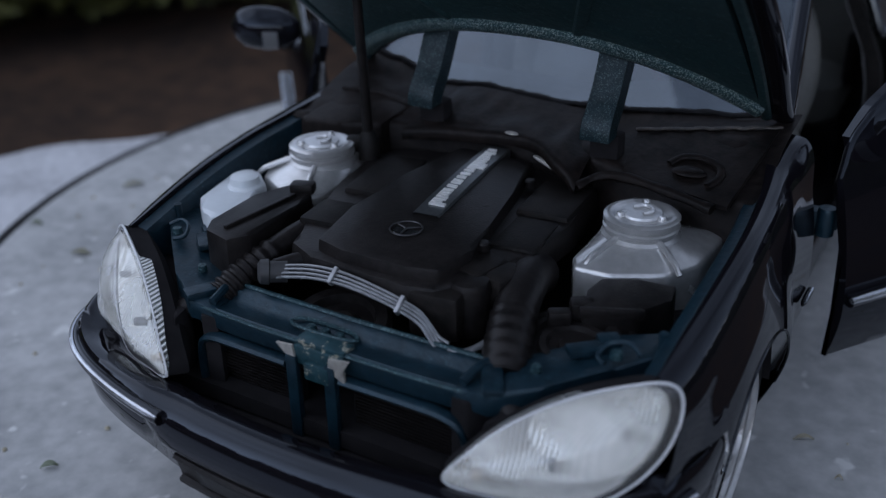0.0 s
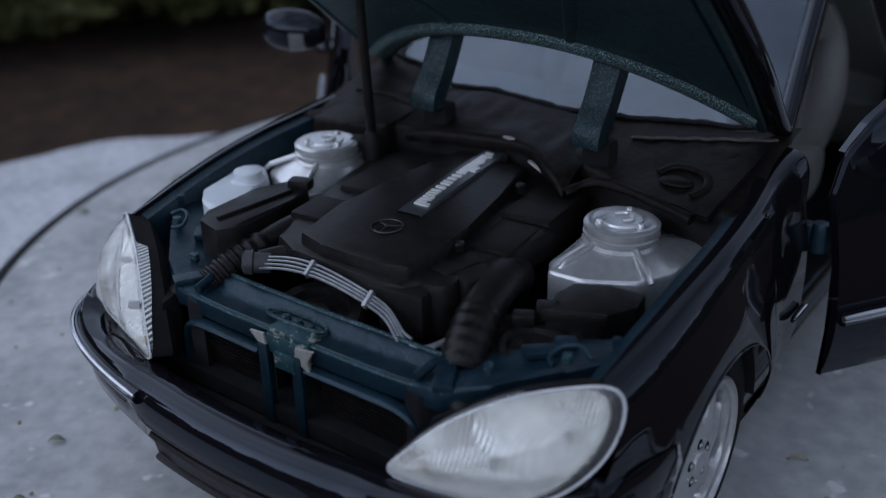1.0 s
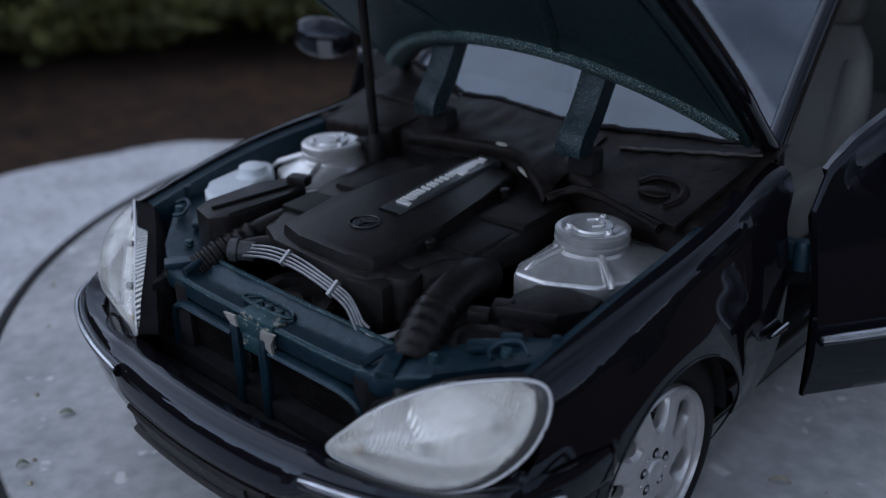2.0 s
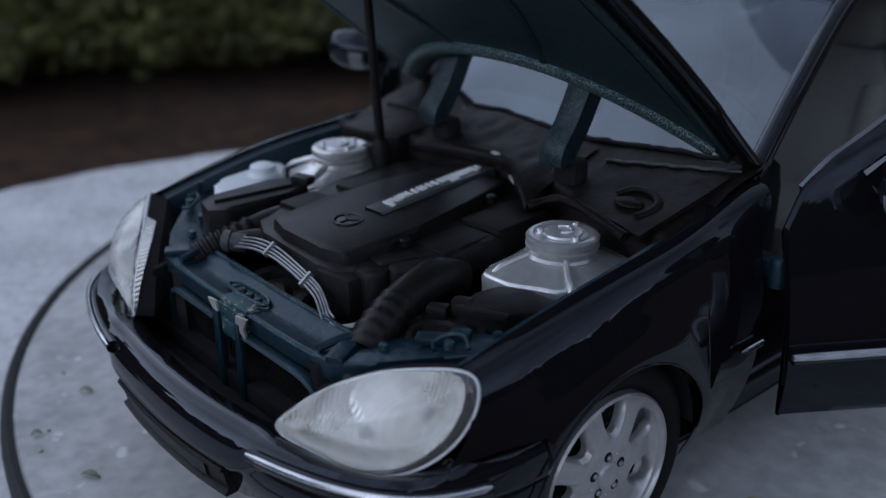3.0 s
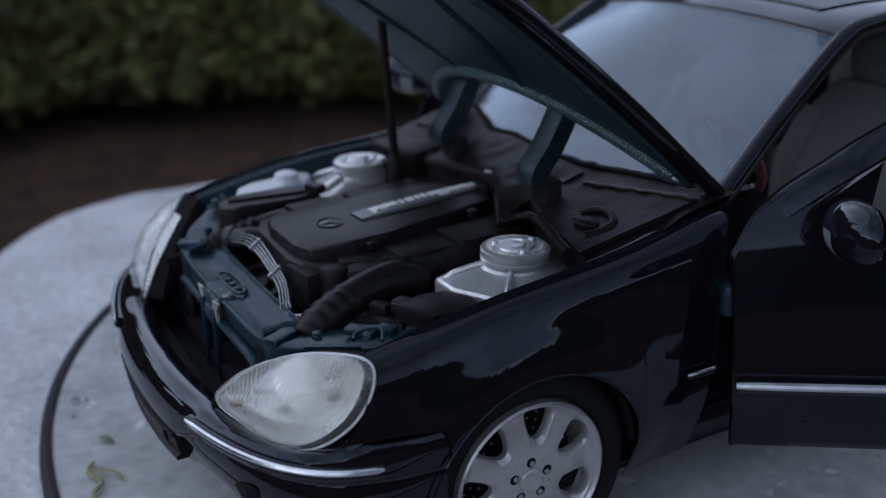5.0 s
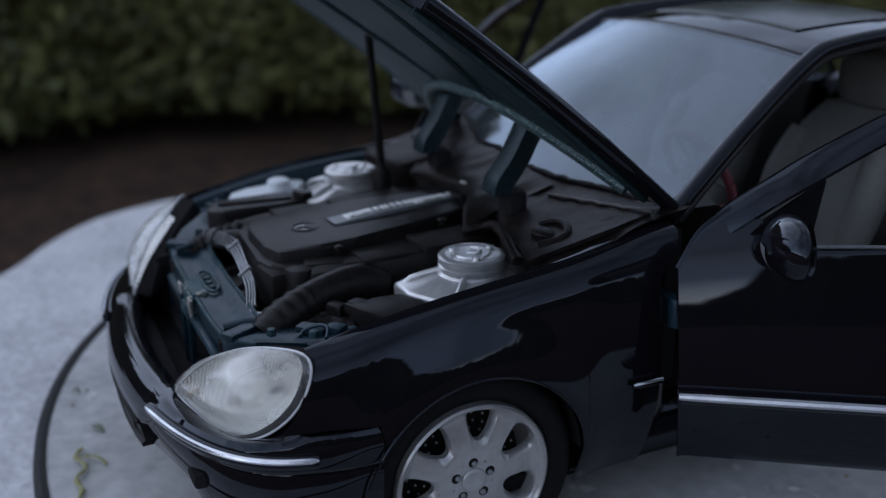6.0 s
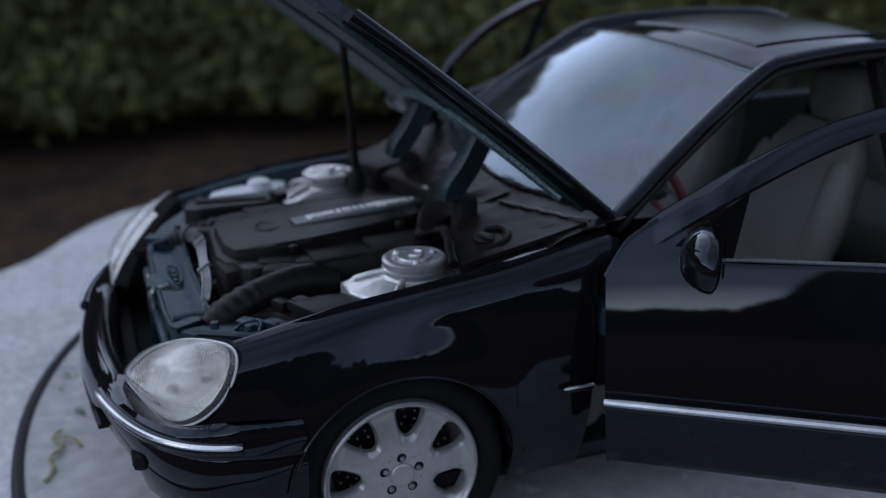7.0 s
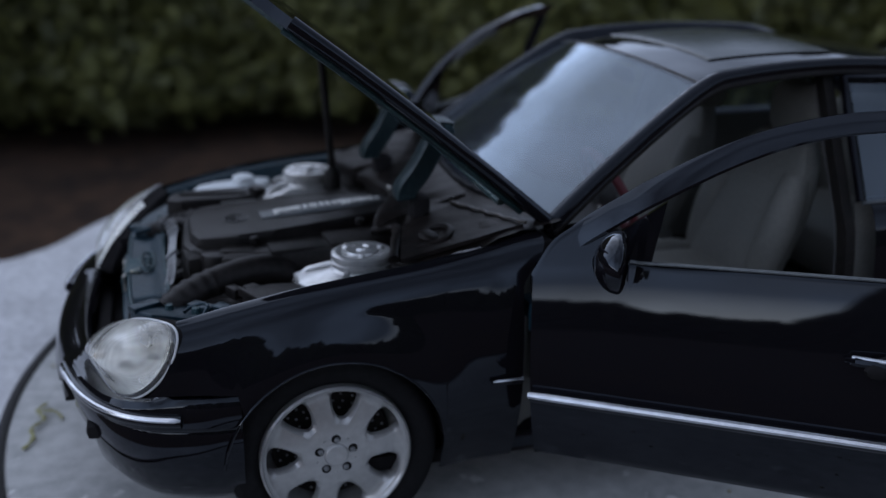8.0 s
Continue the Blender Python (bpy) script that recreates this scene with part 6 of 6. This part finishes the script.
    part("handle_trim", b, CHROME, door, "thin chrome handle insert")
    # no hollow in the skin: a dark blob stands for the shade behind the handle
    b = BM()
    blob(b, S((0.921, 1.68, 0.79)), (0.03, 0.08, 0.035), 14, 8)
    part("handle_recess_shade", b, DARK, door)
    # inner lining
    b = BM()
    rows = [[S((0.815 - 0.02 * math.sin(math.pi * (z - 0.3) / 0.68), y, z)) for z in (0.36, 0.45, 0.6, 0.75, 0.9, 0.97)] for y in (0.84, 1.0, 1.3, 1.6, 1.88)]
    shell(b, rows, 0.01)
    part("door_lining", b, LEATHER_DK, door, "dark door lining")
    # mirror on its triangular base
    b = BM()
    tri = [(0.852, 0.80, 0.985), (0.842, 0.865, 1.05), (0.828, 1.03, 1.180), (0.852, 1.00, 0.99)]
    f1, f2 = [b.verts.new(S((p[0] - 0.002, p[1], p[2]))) for p in tri], [b.verts.new(S((p[0] - 0.03, p[1], p[2]))) for p in tri]
    b.faces.new(f1), b.faces.new(f2[::-1])
    for i in range(4):
        b.faces.new((f1[i], f1[(i + 1) % 4], f2[(i + 1) % 4], f2[i]))
    mir = part("mirror_base", b, PAINT, door, "glossy triangular mirror base")
    b = BM()
    rows = []
    for i in range(15):
        f = i / 14
        c = Vector((lerp(0.885, 1.15, f), 0.912 + 0.03 * f, 1.04 + 0.015 * f))
        r = curve1([(0, 0.035), (0.12, 0.060), (0.3, 0.080), (0.65, 0.084), (0.9, 0.060), (1, 0.012)], f)
        dpt = r * 0.85
        rows.append([S(c + Vector((0, (dpt if math.sin(a) < 0 else dpt * 0.40) * math.sin(a), r * math.cos(a)))) for a in (k * math.tau / 20 for k in range(20))])
    grid(b, rows, close_v=True, cap=True)
    part("door_mirror", b, PAINT, door, "rounded glossy black door mirror", smooth=60)
    # pale crescent strip wrapped over the lower front of the housing
    b = BM()
    rows = []
    for i in range(8):
        f = 0.34 + 0.22 * i / 7
        c = Vector((lerp(0.885, 1.15, f), 0.912 + 0.03 * f, 1.04 + 0.015 * f))
        r = curve1([(0, 0.035), (0.12, 0.060), (0.3, 0.080), (0.65, 0.084), (0.9, 0.060), (1, 0.012)], f)
        rows.append([S(c + Vector((0, -r * 0.89 * math.sin(a), r * 1.04 * math.cos(a)))) for a in (math.pi * (0.50 + 0.42 * k / 11) for k in range(12))])
    grid(b, rows)
    part("mirror_crescent", b, LENSDOT, door, "pale crescent strip on the mirror housing", smooth=60)
    b = BM()
    f1 = [b.verts.new(S((1.03 + 0.095 * math.cos(a), 0.968, 1.045 + 0.064 * math.sin(a)))) for a in (k * math.tau / 24 for k in range(24))]
    b.faces.new(f1)
    part("mirror_glass", b, MIRROR, door, "silver mirror glass")


front_door(1)
front_door(-1, radians(41.0), lift=0.035)


# ---- wheels ----
def road_wheel(x, y, s):
    """Silver seven-hole wheel with tyre; s is the side it faces."""
    o = Vector((x, y, HUB_Z))
    A = Vector((s, 0, 0))
    E1, E2 = Vector((0, 1, 0)), Vector((0, 0, 1))
    to = lambda r, a, h: o + (E1 * math.cos(a) + E2 * math.sin(a)) * r + A * h
    R1, R0 = 0.232, 0.062
    dish = lambda r: 0.012 - 0.030 * max(0, (r - 0.06) / 0.17) ** 2 + (0.022 * max(0, (r - 0.195) / 0.03) ** 2)
    b = BM()
    n = 40
    for k in range(7):
        mid = radians(79) + math.tau * k / 7
        hw = math.pi / 7
        rc = 0.171
        hole, wedge = [], []
        for i in range(n):
            t = math.tau * i / n
            # rounded triangle, wide outward
            er, ea = math.cos(t), math.sin(t)
            rr = rc + 0.052 * math.copysign(abs(er) ** 0.8, er)
            wide = lerp(0.021, 0.056, (rr - (rc - 0.052)) / 0.104)
            off = wide * math.copysign(abs(ea) ** 0.75, ea)
            hole.append((rr, mid + off / rr))
            # matching point on the wedge's edge
            u, v = er, ea
            q = max(abs(u), abs(v))
            u, v = u / q, v / q
            wr = lerp(R0, R1, (u + 1) / 2)
            wedge.append((wr, mid + v * hw))
        rows = []
        rows.append([to(r, a, dish(r)) for r, a in wedge])
        rows.append([to(lerp(w[0], h[0], 0.55), lerp(w[1], h[1], 0.55), dish(lerp(w[0], h[0], 0.55))) for w, h in zip(wedge, hole)])
        rows.append([to(lerp(w[0], h[0], 0.80), lerp(w[1], h[1], 0.80), dish(lerp(w[0], h[0], 0.80)) - 0.001) for w, h in zip(wedge, hole)])
        rows.append([to(h[0], h[1], dish(h[0]) - 0.013) for h in hole])
        rows.append([to(h[0], h[1], dish(h[0]) - 0.034) for h in hole])
        grid(b, rows, close_v=True)
    lathe(b, [(R1 - 0.008, dish(R1) - 0.004), (R1, dish(R1) - 0.0005), (R1 + 0.006, dish(R1) + 0.008), (0.238, dish(R1) + 0.012), (0.244, dish(R1) + 0.006), (0.246, -0.02), (0.235, -0.05), (0.20, -0.10), (0.20, -0.17)], o, A, 84)
    lathe(b, [(R0, dish(R0)), (0.040, dish(R0)), (0.001, dish(R0))], o, A, 40)
    bmesh.ops.remove_doubles(b, verts=b.verts[:], dist=0.0004)
    w = part("wheel", b, RIM, car, "silver seven-hole alloy wheel", smooth=40)
    b = BM()
    prof = [(0.243, -0.015), (0.250, 0.004), (0.268, 0.014), (0.295, 0.018), (0.318, 0.014), (0.332, 0.002), (0.340, -0.016), (0.342, -0.05), (0.342, -0.14), (0.336, -0.19), (0.31, -0.215), (0.24, -0.215)]
    lathe(b, prof, o, A, 72)
    for v in b.verts:
        v.co.z = max(v.co.z, 0.0015)
    tyre = part("tyre", b, RUBBER, w, "black rubber tyre", smooth=50)
    b = BM()
    lathe(b, [(0.02, -0.075), (0.19, -0.075), (0.195, -0.085), (0.195, -0.11)], o, A, 40)
    lathe(b, [(0.001, -0.06), (0.09, -0.06), (0.095, -0.075)], o, A, 28)
    part("brake_disc", b, PLASTIC_DULL, w, "dark drilled brake disc")
    for ring, cnt in ((0.125, 21), (0.15, 28), (0.175, 28)):
        for k in range(cnt):
            a = math.tau * (k + 0.3 * ring * 40) / cnt
            if s < 0 or y > 1:
                continue
            b = BM()
            lathe(b, [(0.001, 0.004), (0.0042, 0.002), (0.0045, -0.002)], to(ring, a, -0.074), A, 6)
            part("disc_stud", b, HOSE, w, smooth=0)
    for k in range(5):
        # the dish has no holes: a flat dark disc draws each recess's shade
        b = BM()
        a = math.pi / 2 + math.tau * k / 5
        lathe(b, [(0.001, 0.0015), (0.0140, 0.0015), (0.0155, 0.0)], to(0.057, a, dish(0.062)), A, 16)
        part("bolt_recess_shade", b, DARK, w, "dark disc for the shade in the bolt recess")
        b = BM()
        lathe(b, [(0.001, 0.010), (0.006, 0.0095), (0.0085, 0.007), (0.0095, 0.001)], to(0.0545, a - 0.05, dish(0.062)), A, 8)
        part("wheel_bolt", b, HOSE, w, "grey wheel bolt")
        b = BM()
        lathe(b, [(0.001, 0.004), (0.0035, 0.003), (0.005, 0.0)], to(0.064, a + math.pi / 5, dish(0.064)), A, 8)
        part("hub_dimple", b, RIM, w)
    b = BM()
    lathe(b, [(0.001, 0.008), (0.024, 0.008), (0.030, 0.010), (0.036, 0.009), (0.039, 0.006), (0.041, -0.003)], o + A * dish(0.04), A, 24)
    part("centre_cap", b, RIM, w)


for wy in (0.0, REAR_Y):
    for ws_ in (1, -1):
        road_wheel(ws_ * 0.866, wy, ws_)

# ---- litter on the turntable ----
def leaf_bit(x, y, length, width, turn, colour, label):
    b = BM()
    rows = []
    for i in range(9):
        f = i / 8
        w = width * math.sin(math.pi * min(0.98, max(0.03, f))) ** 0.7
        z = 0.004 + 0.012 * math.sin(math.pi * f)
        c = Vector((x + (f - 0.5) * length * math.cos(turn), y + (f - 0.5) * length * math.sin(turn), z))
        t = Vector((-math.sin(turn), math.cos(turn), 0))
        rows.append([c - t * w + Vector((0, 0, 0.006)), c, c + t * w + Vector((0, 0, 0.005))])
    shell(b, rows, 0.003)
    return solo("leaf", b, colour, (x, y, 0.0), label, "leaf", "leaf bits on the turntable")


DRY = material("dry_olive_leaf", (0.24, 0.23, 0.15), 0.7, 0, 0.3, 30, 6)
PALE = material("pale_dry_leaf", (0.40, 0.36, 0.26), 0.7, 0, 0.3, 30, 6)
GREEN = material("yellow_green_blade", (0.27, 0.26, 0.11), 0.6, 0, 0.35, 20, 6)
MOSS = material("dull_green_fleck", (0.20, 0.23, 0.16), 0.8, 0, 0.4, 30, 6)
for x, y, L, w, a, c, t in ((0.99, 0.60, 0.085, 0.016, 0.5, PALE, "small pale dry leaf on the stone disc"), (-2.20, 0.38, 0.12, 0.03, 0.3, DRY, "dry olive leaf on the stone disc"), (-2.60, 1.08, 0.14, 0.03, 1.0, DRY, "dry olive leaf on the stone disc"),
                            (-2.66, 0.50, 0.10, 0.025, 0.1, MOSS, "dull green leaf fleck on the stone disc"), (-1.07, -0.73, 0.07, 0.022, 0.8, MOSS, "dull green leaf fleck on the stone disc"), (-0.897, -0.978, 0.05, 0.018, 1.2, MOSS, "dull green leaf fleck on the stone disc"),
                            (-0.53, -0.93, 0.09, 0.022, 0.6, MOSS, "dull green leaf fleck on the stone disc"), (1.13, 0.45, 0.03, 0.01, 0.2, PALE, "tiny pale leaf crumb on the stone disc"), (-1.9, 0.9, 0.09, 0.02, 2.0, DRY, "dry olive leaf on the stone disc")):
    leaf_bit(x, y, L * 0.8, w * 0.7, a, c, t)
b = BM()
tube(b, spline([(-0.40, -1.0, 0.012), (-0.33, -1.03, 0.02), (-0.25, -1.0, 0.015), (-0.18, -1.04, 0.018), (-0.10, -1.03, 0.012), (-0.03, -1.06, 0.010)], 40), [0.006 + 0.005 * math.sin(i * 0.55) ** 2 for i in range(40)], 6, 0.5)
tube(b, spline([(-0.33, -1.03, 0.016), (-0.30, -0.96, 0.02), (-0.24, -0.93, 0.012)], 14), 0.007, 6, 0.5)
solo("grass_blade", b, GREEN, (-0.2, -1.03, 0), "curled yellow-green blade of grass on the stone disc", "grass blade")
b = BM()
rng = random.Random(8)
for _ in range(260):
    a, r = rng.uniform(0, math.tau), DISC_R * 0.97 * math.sqrt(rng.random())
    x, y = CX + r * math.cos(a), CY + r * math.sin(a)
    if abs(x) < 0.95 and -0.9 < y < 4.2:
        continue
    q = rng.uniform(0.003, 0.010)
    bmesh.ops.create_icosphere(b, subdivisions=1, radius=q, matrix=Matrix.Translation((x, y, q * 0.5)))
solo("grit", b, PALE, (CX, CY, 0), "scattered pale grit on the stone disc", "grit", kind="stuff")
